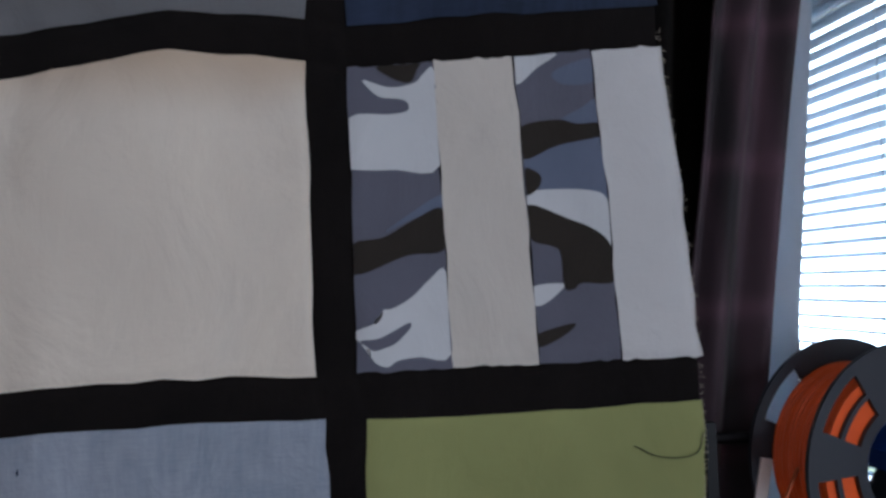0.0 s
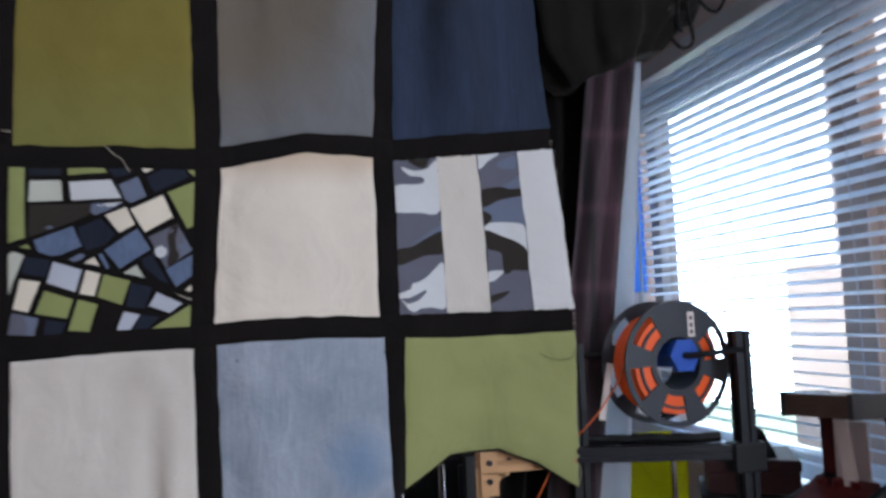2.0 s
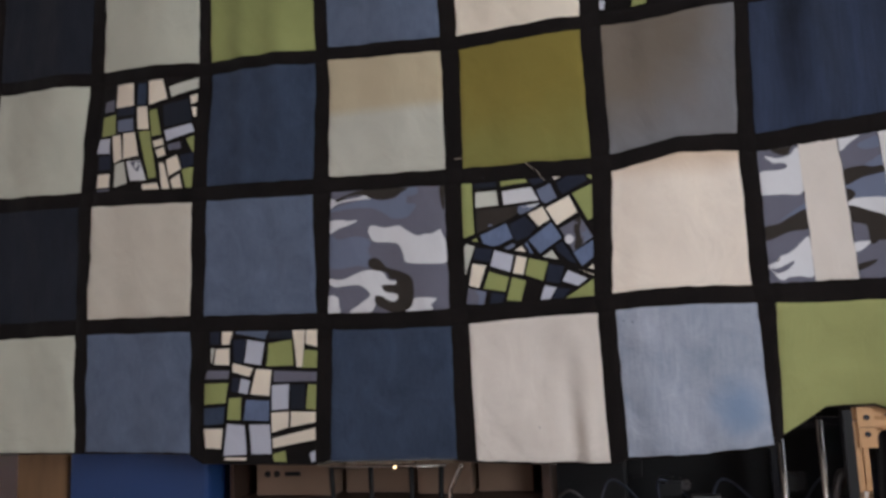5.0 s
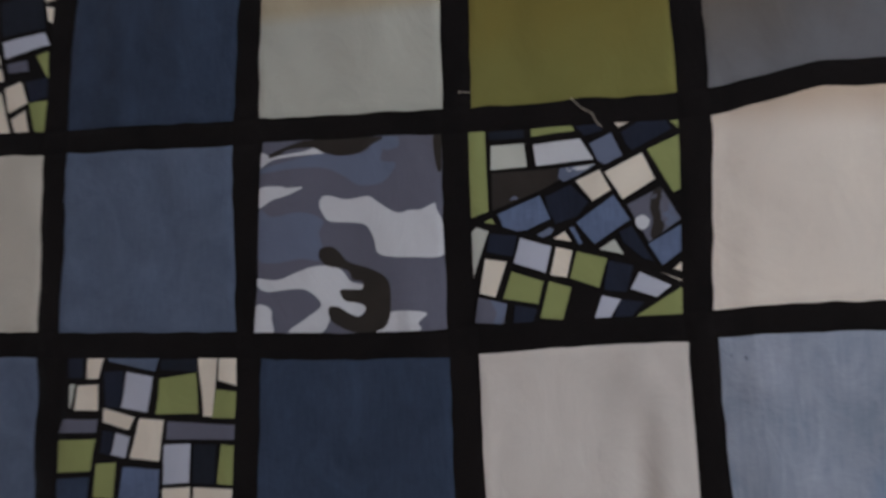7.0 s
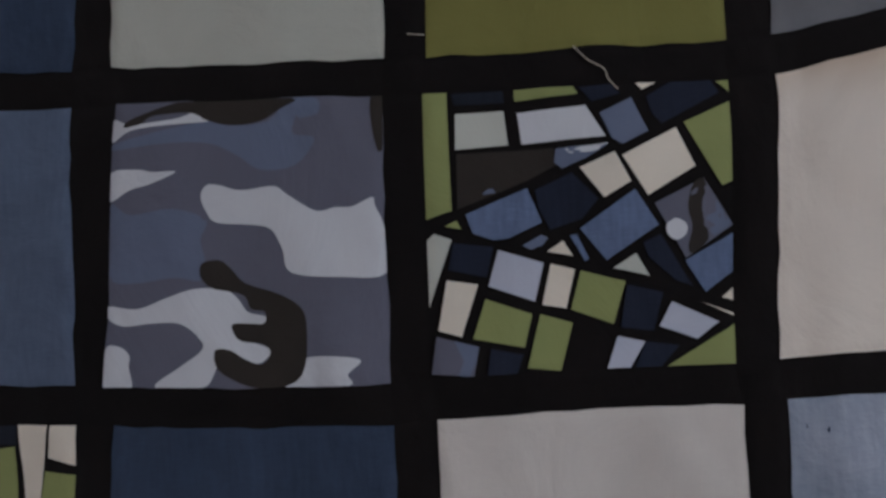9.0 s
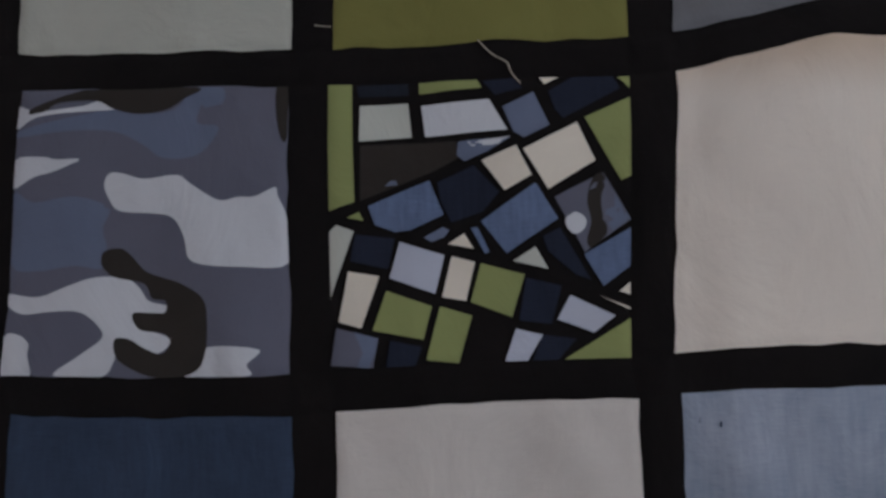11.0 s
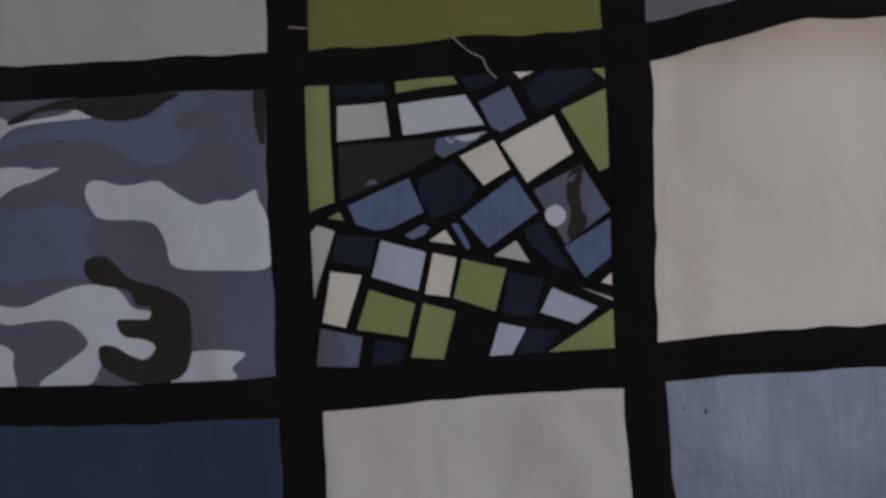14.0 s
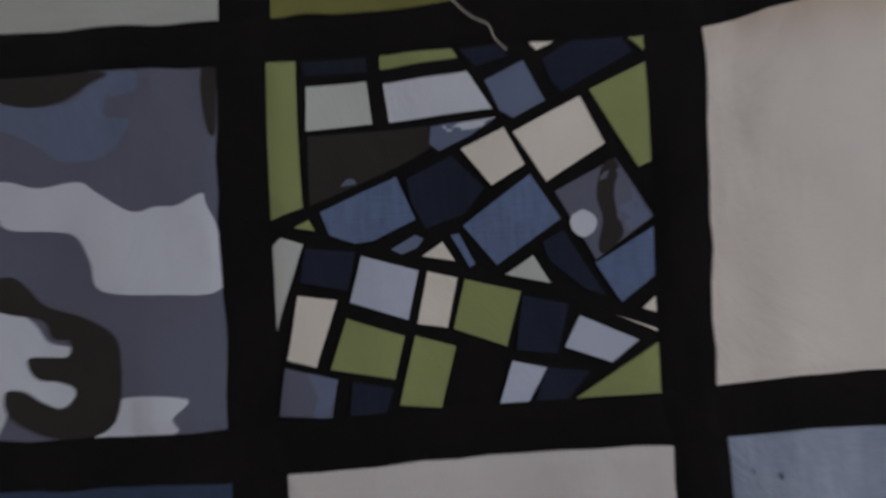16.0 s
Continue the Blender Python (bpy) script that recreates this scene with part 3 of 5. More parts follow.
# Soft vertical folds: place along the width, half width, depth towards the room, height of the start, height of full depth.
FOLDS = [
    (0.105, 0.046, 0.038, 1.66, 1.86), (0.045, 0.020, -0.007, 1.70, 1.88), (0.26, 0.06, -0.012, 1.66, 1.9), (-0.10, 0.075, 0.014, 1.70, 2.02), (-0.255, 0.035, -0.009, 1.70, 2.0),
    (-0.43, 0.09, 0.010, 1.72, 2.1), (-0.74, 0.10, 0.010, 1.75, 2.15), (-1.02, 0.035, 0.012, 1.62, 1.95), (-1.12, 0.030, 0.011, 1.66, 1.98),
    (-1.36, 0.09, 0.012, 1.65, 2.0), (-1.62, 0.06, 0.012, 1.60, 2.0),
    (-0.285, 0.022, -0.0045, 1.75, 1.62), (-0.402, 0.016, -0.010, 1.34, 1.18), (-0.375, 0.016, 0.006, 1.34, 1.18), (-0.09, 0.05, 0.006, 1.40, 1.15), (0.10, 0.07, -0.008, 1.40, 1.15),
    (-0.70, 0.03, 0.004, 1.36, 1.14), (-0.21, 0.11, 0.015, 1.76, 1.62), (-1.08, 0.04, 0.005, 1.60, 1.75),
]


def sag(u, v):
    vals = [float(np.interp(u, SAG_X, SAG[k])) for k in SAG_V]
    return float(np.interp(v, SAG_V, vals))


def drape(u, v, lift=0.0):
    """The place of a point of the cloth that lies at u, v when it is flat."""
    x = u + 0.002 * math.sin(v * 9.0 + u * 3.1) * min(1.0, max(0.0, (-0.05 - u) / 0.1))
    if u > -0.05:
        x += (u + 0.05) * (1.73 - v) * 0.26
    x -= 0.02 * max(0.0, -0.9 - u) * (v - 1.42) * -1.4
    x += float(np.interp(v, SWAY_V, [float(np.interp(u, SWAY_X, SWAY[k])) for k in SWAY_V]))
    z = v + sag(u, v)
    y = 0.0036 * math.sin(u * 21 + 1.3 * math.sin(v * 4)) * (0.35 + 0.65 * min(1.0, abs(v - 1.45) / 0.5)) + 0.0012 * math.sin(u * 47 + v * 8)
    y += 0.002 * math.sin(v * 31 + u * 2.0) + 0.004 * noise.noise((u * 7, v * 5, 3.3)) + 0.0026 * noise.noise((u * 24, v * 17, 7.0)) + 0.0011 * noise.noise((u * 44 + v * 20, v * 30 - u * 14, 2.0)) + 0.0016 * noise.noise((u * 16 + v * 9, v * 3, 1.0))
    for c, half, deep, v0, v1 in FOLDS:
        t = min(1.0, max(0.0, (v - v0) / (v1 - v0)))
        y -= deep * t * t * (3 - 2 * t) * math.exp(-((u - c) / half) ** 2)
    # the seams lie a little deeper than the cloth beside them
    du, dv = min(abs(u - e) for e in SEAM_U), min(abs(v - e) for e in SEAM_V)
    y += 0.0016 * max(math.exp(-(du / 0.0045) ** 2), math.exp(-(dv / 0.0045) ** 2))
    # small pleats across the sashing
    y += 0.0014 * math.exp(-(dv / 0.022) ** 2) * max(0.0, noise.noise((u * 46, 4.0, round((v - 1.406) / 0.297) * 2.7))) + 0.0010 * math.exp(-(du / 0.02) ** 2) * max(0.0, noise.noise((3.0, v * 40, round((u + 0.028) / 0.3) * 2.3)))
    if v < 1.2 and u > -0.02:
        y += (1.2 - v) * 0.12
    return Vector((x, y - lift, z))


STEP = 0.0125


def grid_lines(a, b, seams):
    """The common lattice, finer beside the seams."""
    lines = [k * STEP for k in range(math.ceil(a / STEP), math.floor(b / STEP) + 1)]
    lines += [e + d for e in seams for d in (-0.009, -0.0045, 0.0, 0.0045, 0.009)]
    return sorted(k for k in lines if a + 1e-5 < k < b - 1e-5)


def sheet(poly, lift, thick=0.0):
    """Cloth cut to an outline given in flat u, v, cut along a common lattice and draped."""
    bm = bmesh.new()
    face = bm.faces.new([bm.verts.new((p[0], p[1], 0)) for p in poly])
    bmesh.ops.triangulate(bm, faces=[face])
    us, vs = [p[0] for p in poly], [p[1] for p in poly]
    for k in grid_lines(min(us), max(us), SEAM_U):
        bmesh.ops.bisect_plane(bm, geom=bm.verts[:] + bm.edges[:] + bm.faces[:], dist=1e-6, plane_co=(k, 0, 0), plane_no=(1, 0, 0))
    for k in grid_lines(min(vs), max(vs), SEAM_V):
        bmesh.ops.bisect_plane(bm, geom=bm.verts[:] + bm.edges[:] + bm.faces[:], dist=1e-6, plane_co=(0, k, 0), plane_no=(0, 1, 0))
    rim = [e for e in bm.edges if len(e.link_faces) == 1]
    if thick:
        low = bmesh.ops.extrude_edge_only(bm, edges=rim)["geom"]
        low = {v for v in low if isinstance(v, bmesh.types.BMVert)}
    else:
        low = set()
    for v in bm.verts:
        v.co = drape(v.co.x, v.co.y, lift - (thick if v in low else 0.0))
    return bm


def rounded(pts, n=4):
    """A smooth closed outline through the points."""
    p = [Vector((a, b)) for a, b in pts]
    out, m = [], len(p)
    for i in range(m):
        a, b, c, d = p[i - 1], p[i], p[(i + 1) % m], p[(i + 2) % m]
        for k in range(n):
            t = k / n
            q = 0.5 * (2 * b + (c - a) * t + (2 * a - 5 * b + 4 * c - d) * t * t + (3 * b - a - 3 * c + d) * t ** 3)
            out.append((min(1, max(0, q.x)), min(1, max(0, q.y))))
    clean = [q for i, q in enumerate(out) if (Vector(q) - Vector(out[i - 1])).length > 0.004]
    return clean


quilt = thing("quilt", (0, 0, 0), "hanging patchwork quilt of cotton and denim squares with black sashing", "quilt")
bm = sheet([(U0, V0 - 0.004), (U1 - 0.002, V0 - 0.004), (U1 - 0.002, V1), (U0, V1)], 0.0, 0.0)
part("sashing", bm, CLOTHS["black"], quilt, "black cotton sashing strips", smooth=True)


def uv(cell, s, t):
    (u0, u1), (v0, v1) = cell
    return (u0 + (u1 - u0) * s, v0 + (v1 - v0) * t)


def wobbly(cell, seed, rag=0.0013):
    """A block's outline with slightly uneven seams."""
    rnd = random.Random(seed)
    pts = []
    for (sa, ta), (sb, tb) in (((0, 0), (1, 0)), ((1, 0), (1, 1)), ((1, 1), (0, 1)), ((0, 1), (0, 0))):
        for k in range(11):
            f = k / 11
            u, v = uv(cell, sa + (sb - sa) * f, ta + (tb - ta) * f)
            pts.append((u + rnd.uniform(-rag, rag), v + rnd.uniform(-rag, rag)))
    return pts


def patch(cell, colour, seed):
    part("patch", sheet(wobbly(cell, seed), 0.0015), CLOTHS[colour], quilt, smooth=True)


def pieces(cell, layout):
    """Small patches on the black ground; a later one lies over an earlier one."""
    for i, (colour, pts) in enumerate(layout):
        part("patch", sheet([uv(cell, p, q) for p, q in (rounded(pts) if len(pts) >= 8 else pts)], 0.0015 + 0.00002 * i), CLOTHS[colour], quilt, smooth=True)


def camouflage(cell, layout, seed):
    """A printed patch: the ground colour and the blotches of the print."""
    base = part("patch", sheet(wobbly(cell, seed), 0.0015), CLOTHS["camo"], quilt, "grey violet camouflage print", smooth=True)
    lift = {"blue": 0.0018, "light": 0.0021, "camo": 0.00225, "dark": 0.0024}
    for colour, pts in layout:
        part("printed_blotch", sheet([uv(cell, s, t) for s, t in rounded(pts)], lift[colour], 0.0), CLOTHS[colour], base, smooth=True)


# Patch layouts: colour and outline in the unit square of the block.
CAMO_WHOLE = []
CAMO_WHOLE.append(("blue", [(0, 0.85), (0.16, 0.89), (0.36, 0.93), (0.44, 0.91), (0.59, 0.92), (0.66, 1), (0.76, 1), (0.77, 0.94), (0.69, 0.92), (0.68, 0.87), (0.76, 0.85), (0.69, 0.76), (0.56, 0.75), (0.48, 0.8), (0.36, 0.85), (0.19, 0.85), (0, 0.83)]))
CAMO_WHOLE.append(("blue", [(0, 0.63), (0.08, 0.6), (0.24, 0.62), (0.36, 0.58), (0.34, 0.51), (0.36, 0.43), (0.34, 0.37), (0.24, 0.38), (0.09, 0.36), (0, 0.39)]))
CAMO_WHOLE.append(("light", [(0, 0.94), (0.08, 0.92), (0.24, 0.94), (0.31, 0.96), (0.37, 0.93), (0.24, 0.92), (0.08, 0.9), (0, 0.86)]))
CAMO_WHOLE.append(("light", [(0, 0.75), (0.11, 0.76), (0.16, 0.75), (0.25, 0.75), (0.16, 0.71), (0.08, 0.69), (0, 0.65)]))
CAMO_WHOLE.append(("light", [(0.34, 0.66), (0.36, 0.7), (0.41, 0.7), (0.49, 0.68), (0.61, 0.69), (0.66, 0.66), (0.76, 0.6), (0.83, 0.61), (0.89, 0.61), (0.96, 0.64), (0.97, 0.61), (1, 0.53), (1, 0.38), (0.85, 0.37), (0.67, 0.39), (0.64, 0.47), (0.6, 0.54), (0.53, 0.56), (0.4, 0.57), (0.36, 0.61)]))
CAMO_WHOLE.append(("light", [(0, 0.28), (0.11, 0.27), (0.22, 0.31), (0.32, 0.34), (0.42, 0.34), (0.47, 0.31), (0.51, 0.26), (0.58, 0.24), (0.54, 0.2), (0.49, 0.17), (0.59, 0.13), (0.54, 0.08), (0.42, 0.11), (0.4, 0.06), (0.35, 0), (0.18, 0), (0.27, 0.07), (0.35, 0.13), (0.34, 0.17), (0.27, 0.22), (0.16, 0.22), (0.06, 0.21), (0, 0.24)]))
CAMO_WHOLE.append(("light", [(0, 0.13), (0.05, 0.14), (0.09, 0.11), (0.09, 0.07), (0.1, 0), (0, 0)]))
CAMO_WHOLE.append(("light", [(0.72, 0.1), (0.9, 0.09), (0.86, 0.04), (0.86, 0), (0.64, 0), (0.7, 0.04)]))
CAMO_WHOLE.append(("dark", [(0.05, 0.91), (0.06, 0.93), (0.13, 0.96), (0.24, 1), (0.29, 1), (0.67, 1), (0.63, 0.96), (0.56, 0.92), (0.45, 0.91), (0.36, 0.93), (0.29, 0.96), (0.16, 0.95), (0.11, 0.92)]))
CAMO_WHOLE.append(("dark", [(0.34, 0.39), (0.35, 0.43), (0.41, 0.44), (0.45, 0.41), (0.5, 0.36), (0.62, 0.32), (0.7, 0.27), (0.72, 0.2), (0.71, 0.07), (0.66, 0.01), (0.54, 0), (0.44, 0.04), (0.4, 0.08), (0.4, 0.13), (0.45, 0.13), (0.5, 0.1), (0.56, 0.08), (0.59, 0.12), (0.56, 0.15), (0.49, 0.16), (0.46, 0.19), (0.46, 0.22), (0.52, 0.22), (0.57, 0.22), (0.57, 0.26), (0.52, 0.27), (0.49, 0.32), (0.39, 0.34), (0.36, 0.36)]))
CAMO_WHOLE.append(("dark", [(0.96, 1), (1, 1), (1, 0.82), (0.98, 0.81), (0.96, 0.91)]))
CAMO_STRIP_A = []
CAMO_STRIP_A.append(("light", [(0.167, 0.954), (0.473, 0.926), (0.767, 0.935), (0.863, 0.959), (1.0, 0.959), (1.0, 0.657), (0.498, 0.65), (0.054, 0.656), (0.0, 0.678), (0.0, 0.828), (0.455, 0.835), (0.668, 0.846), (0.669, 0.873), (0.564, 0.887), (0.339, 0.898)]))
CAMO_STRIP_A.append(("dark", [(0.343, 1.0), (0.813, 0.998), (0.797, 0.976), (0.741, 0.943), (0.647, 0.938), (0.475, 0.961)]))
CAMO_STRIP_A.append(("blue", [(0.345, 0.449), (0.658, 0.511), (1.0, 0.562), (1.0, 0.513), (0.656, 0.488)]))
CAMO_STRIP_A.append(("dark", [(0.0, 0.416), (0.332, 0.434), (0.656, 0.484), (1.0, 0.516), (1.0, 0.384), (0.572, 0.371), (0.0, 0.316)]))
CAMO_STRIP_A.append(("light", [(1.0, 0.309), (0.808, 0.288), (0.614, 0.237), (0.398, 0.203), (0.285, 0.2), (0.36, 0.18), (0.346, 0.169), (0.0, 0.136), (0.0, 0.108), (0.119, 0.101), (0.218, 0.07), (0.179, 0.035), (0.315, 0.016), (0.428, 0.035), (0.665, 0.042), (1.0, 0.045)]))
CAMO_STRIP_A.append(("camo", [(0.031, 0.105), (0.219, 0.108), (0.42, 0.134), (0.521, 0.149), (0.584, 0.153), (0.57, 0.134), (0.418, 0.092), (0.293, 0.077), (0.18, 0.07), (0.106, 0.085)]))
CAMO_STRIP_B = []
CAMO_STRIP_B.append(("light", [(0.0, 1.0), (0.524, 1.0), (0.476, 0.982), (0.281, 0.957), (0.0, 0.908)]))
CAMO_STRIP_B.append(("blue", [(0.463, 0.927), (0.584, 0.951), (1.0, 0.97), (1.0, 0.898), (0.629, 0.895)]))
CAMO_STRIP_B.append(("blue", [(0.515, 0.779), (0.826, 0.818), (1.0, 0.838), (1.0, 0.755), (0.797, 0.763)]))
CAMO_STRIP_B.append(("dark", [(0.0, 0.766), (0.473, 0.784), (0.726, 0.764), (1.0, 0.762), (1.0, 0.719), (0.44, 0.699), (0.0, 0.662)]))
CAMO_STRIP_B.append(("blue", [(0.0, 0.658), (0.439, 0.696), (1.0, 0.716), (1.0, 0.516), (0.646, 0.55), (0.114, 0.563), (0.191, 0.592), (0.056, 0.623)]))
CAMO_STRIP_B.append(("dark", [(0.0, 0.628), (0.126, 0.623), (0.206, 0.599), (0.157, 0.566), (0.0, 0.546)]))
CAMO_STRIP_B.append(("light", [(0.0, 0.534), (0.128, 0.559), (0.758, 0.548), (1.0, 0.508), (1.0, 0.363), (0.81, 0.42), (0.458, 0.463), (0.046, 0.501)]))
CAMO_STRIP_B.append(("dark", [(0.0, 0.513), (0.472, 0.463), (0.81, 0.42), (1.0, 0.363), (1.0, 0.254), (0.604, 0.253), (0.504, 0.235), (0.383, 0.242), (0.364, 0.35), (0.259, 0.376), (0.0, 0.404)]))
CAMO_STRIP_B.append(("light", [(0.0, 0.248), (0.385, 0.254), (0.339, 0.232), (0.154, 0.195), (0.0, 0.188)]))
CAMO_STRIP_B.append(("dark", [(0.0, 0.095), (0.439, 0.124), (0.435, 0.106), (0.225, 0.073), (0.0, 0.054)]))
CRAZY_FAN = []
CRAZY_FAN.append(("green", [(0.0, 1.0), (0.081, 1.0), (0.088, 0.577), (0.0, 0.55)]))
CRAZY_FAN.append(("ink", [(0.096, 0.993), (0.269, 0.999), (0.273, 0.952), (0.104, 0.95)]))
CRAZY_FAN.append(("green", [(0.306, 1.0), (0.501, 1.0), (0.517, 0.97), (0.307, 0.956)]))
CRAZY_FAN.append(("pale", [(0.108, 0.919), (0.27, 0.924), (0.282, 0.799), (0.105, 0.79)]))
CRAZY_FAN.append(("light", [(0.314, 0.913), (0.54, 0.927), (0.601, 0.809), (0.327, 0.799)]))
CRAZY_FAN.append(("dark", [(0.109, 0.775), (0.431, 0.779), (0.443, 0.72), (0.344, 0.669), (0.229, 0.623), (0.106, 0.58)]))
CRAZY_FAN.append(("blue", [(0.438, 0.775), (0.49, 0.779), (0.609, 0.781), (0.536, 0.736), (0.458, 0.704), (0.432, 0.728)]))
CRAZY_FAN.append(("light", [(0.468, 0.772), (0.609, 0.785), (0.565, 0.757), (0.483, 0.756)]))
CRAZY_FAN.append(("blue", [(0.192, 0.627), (0.21, 0.646), (0.229, 0.646), (0.236, 0.63)]))
CRAZY_FAN.append(("navy", [(0.52, 0.994), (0.627, 1.0), (0.65, 0.961), (0.561, 0.939)]))
CRAZY_FAN.append(("cream", [(0.704, 1.0), (0.771, 1.0), (0.723, 0.974)]))
CRAZY_FAN.append(("blue", [(0.584, 0.896), (0.687, 0.946), (0.738, 0.823), (0.654, 0.778), (0.62, 0.801)]))
CRAZY_FAN.append(("navy", [(0.735, 0.947), (0.815, 1.0), (0.945, 0.999), (0.968, 0.951), (0.782, 0.847), (0.755, 0.883)]))
CRAZY_FAN.append(("green", [(0.959, 0.995), (1.0, 0.996), (1.0, 0.952)]))
CRAZY_FAN.append(("green", [(0.852, 0.849), (1.0, 0.919), (1.0, 0.633), (0.967, 0.617)]))
CRAZY_FAN.append(("cream", [(0.651, 0.738), (0.827, 0.832), (0.886, 0.692), (0.733, 0.595)]))
CRAZY_FAN.append(("cream", [(0.514, 0.704), (0.628, 0.753), (0.679, 0.646), (0.591, 0.594)]))
CRAZY_FAN.append(("camo", [(0.753, 0.567), (0.91, 0.648), (1.0, 0.48), (0.853, 0.371)]))
CRAZY_FAN.append(("blue", [(0.923, 0.604), (0.959, 0.548), (1.0, 0.48), (0.94, 0.443), (0.912, 0.5)]))
CRAZY_FAN.append(("dark", [(0.885, 0.64), (0.91, 0.644), (0.919, 0.6), (0.907, 0.524), (0.917, 0.48), (0.922, 0.431), (0.875, 0.387), (0.859, 0.411), (0.872, 0.479), (0.858, 0.544), (0.867, 0.604)]))
CRAZY_FAN.append(("light", [(0.857, 0.471), (0.846, 0.447), (0.821, 0.435), (0.798, 0.451), (0.789, 0.475), (0.796, 0.499), (0.822, 0.511), (0.849, 0.495)]))
CRAZY_FAN.append(("navy", [(0.367, 0.634), (0.488, 0.688), (0.573, 0.59), (0.518, 0.522), (0.414, 0.491), (0.379, 0.563)]))
CRAZY_FAN.append(("denim", [(0.133, 0.561), (0.341, 0.642), (0.388, 0.519), (0.276, 0.469), (0.224, 0.466), (0.156, 0.494)]))
CRAZY_FAN.append(("denim", [(0.512, 0.49), (0.691, 0.619), (0.766, 0.491), (0.597, 0.375)]))
CRAZY_FAN.append(("navy", [(0.716, 0.431), (0.771, 0.459), (0.876, 0.271), (0.822, 0.295), (0.732, 0.379)]))
CRAZY_FAN.append(("denim", [(0.85, 0.363), (1.0, 0.452), (1.0, 0.318), (0.914, 0.25)]))
CRAZY_FAN.append(("pale", [(0.617, 0.347), (0.691, 0.395), (0.734, 0.315)]))
CRAZY_FAN.append(("cream", [(0.401, 0.416), (0.456, 0.451), (0.488, 0.395)]))
CRAZY_FAN.append(("blue", [(0.321, 0.441), (0.385, 0.476), (0.407, 0.464), (0.389, 0.44), (0.348, 0.425)]))
CRAZY_FAN.append(("denim", [(0.478, 0.467), (0.501, 0.47), (0.54, 0.383), (0.526, 0.375)]))
CRAZY_FAN.append(("pale", [(0.0, 0.477), (0.025, 0.5), (0.085, 0.476), (0.0, 0.244)]))
CRAZY_FAN.append(("navy", [(0.089, 0.464), (0.224, 0.443), (0.199, 0.338), (0.07, 0.371)]))
CRAZY_FAN.append(("ice", [(0.239, 0.431), (0.39, 0.377), (0.358, 0.244), (0.203, 0.306)]))
CRAZY_FAN.append(("cream", [(0.413, 0.373), (0.492, 0.348), (0.461, 0.214), (0.381, 0.231)]))
CRAZY_FAN.append(("green", [(0.511, 0.343), (0.656, 0.299), (0.614, 0.152), (0.476, 0.209)]))
CRAZY_FAN.append(("navy", [(0.66, 0.287), (0.778, 0.255), (0.744, 0.123), (0.637, 0.14)]))
CRAZY_FAN.append(("ice", [(0.805, 0.223), (0.952, 0.146), (0.882, 0.09), (0.763, 0.139)]))
CRAZY_FAN.append(("green", [(0.785, 0.0), (1.0, 0.137), (1.0, 0.0)]))
CRAZY_FAN.append(("cream", [(0.896, 0.218), (1.0, 0.173), (1.0, 0.165)]))
CRAZY_FAN.append(("cream", [(0.964, 0.23), (1.0, 0.262), (1.0, 0.218)]))
CRAZY_FAN.append(("cream", [(0.063, 0.336), (0.169, 0.315), (0.108, 0.137), (0.028, 0.163)]))
CRAZY_FAN.append(("green", [(0.192, 0.263), (0.347, 0.201), (0.318, 0.088), (0.146, 0.128)]))
CRAZY_FAN.append(("green", [(0.374, 0.2), (0.481, 0.162), (0.436, 0.0), (0.326, 0.017)]))
CRAZY_FAN.append(("camo", [(0.021, 0.143), (0.165, 0.1), (0.145, 0.0), (0.0, 0.016)]))
CRAZY_FAN.append(("blue", [(0.082, 0.126), (0.165, 0.1), (0.154, 0.05), (0.13, 0.0), (0.092, 0.005), (0.112, 0.055)]))
CRAZY_FAN.append(("navy", [(0.204, 0.091), (0.314, 0.064), (0.29, 0.0), (0.191, 0.0)]))
CRAZY_FAN.append(("ice", [(0.626, 0.112), (0.715, 0.088), (0.665, 0.0), (0.589, 0.0)]))
CRAZY_FAN.append(("navy", [(0.715, 0.088), (0.826, 0.07), (0.766, 0.0), (0.68, 0.0)]))
CRAZY_FAN.append(("green", [(0.062, 0.523), (0.103, 0.542), (0.118, 0.51)]))
CRAZY_BRICKS = []
CRAZY_BRICKS.append(("cream", [(0.163, 0.984), (0.355, 0.978), (0.377, 0.768), (0.179, 0.766)]))
CRAZY_BRICKS.append(("indigo", [(0.398, 0.968), (0.5, 0.963), (0.514, 0.758), (0.416, 0.77)]))
CRAZY_BRICKS.append(("cream", [(0.523, 0.976), (0.667, 0.983), (0.724, 0.802), (0.549, 0.755)]))
CRAZY_BRICKS.append(("pale", [(0.735, 0.909), (1.0, 0.986), (1.0, 0.892), (0.762, 0.815)]))
CRAZY_BRICKS.append(("camo", [(0.044, 0.835), (0.144, 0.849), (0.158, 0.738), (0.05, 0.735)]))
CRAZY_BRICKS.append(("green", [(0.051, 0.689), (0.181, 0.708), (0.195, 0.521), (0.041, 0.511)]))
CRAZY_BRICKS.append(("navy", [(0.191, 0.759), (0.39, 0.757), (0.397, 0.677), (0.198, 0.686)]))
CRAZY_BRICKS.append(("blue", [(0.214, 0.644), (0.392, 0.647), (0.403, 0.532), (0.22, 0.537)]))
CRAZY_BRICKS.append(("cream", [(0.422, 0.747), (0.527, 0.743), (0.557, 0.538), (0.448, 0.541)]))
CRAZY_BRICKS.append(("green", [(0.554, 0.702), (0.631, 0.712), (0.69, 0.481), (0.59, 0.47)]))
CRAZY_BRICKS.append(("ink", [(0.69, 0.744), (0.928, 0.794), (0.971, 0.587), (0.723, 0.54)]))
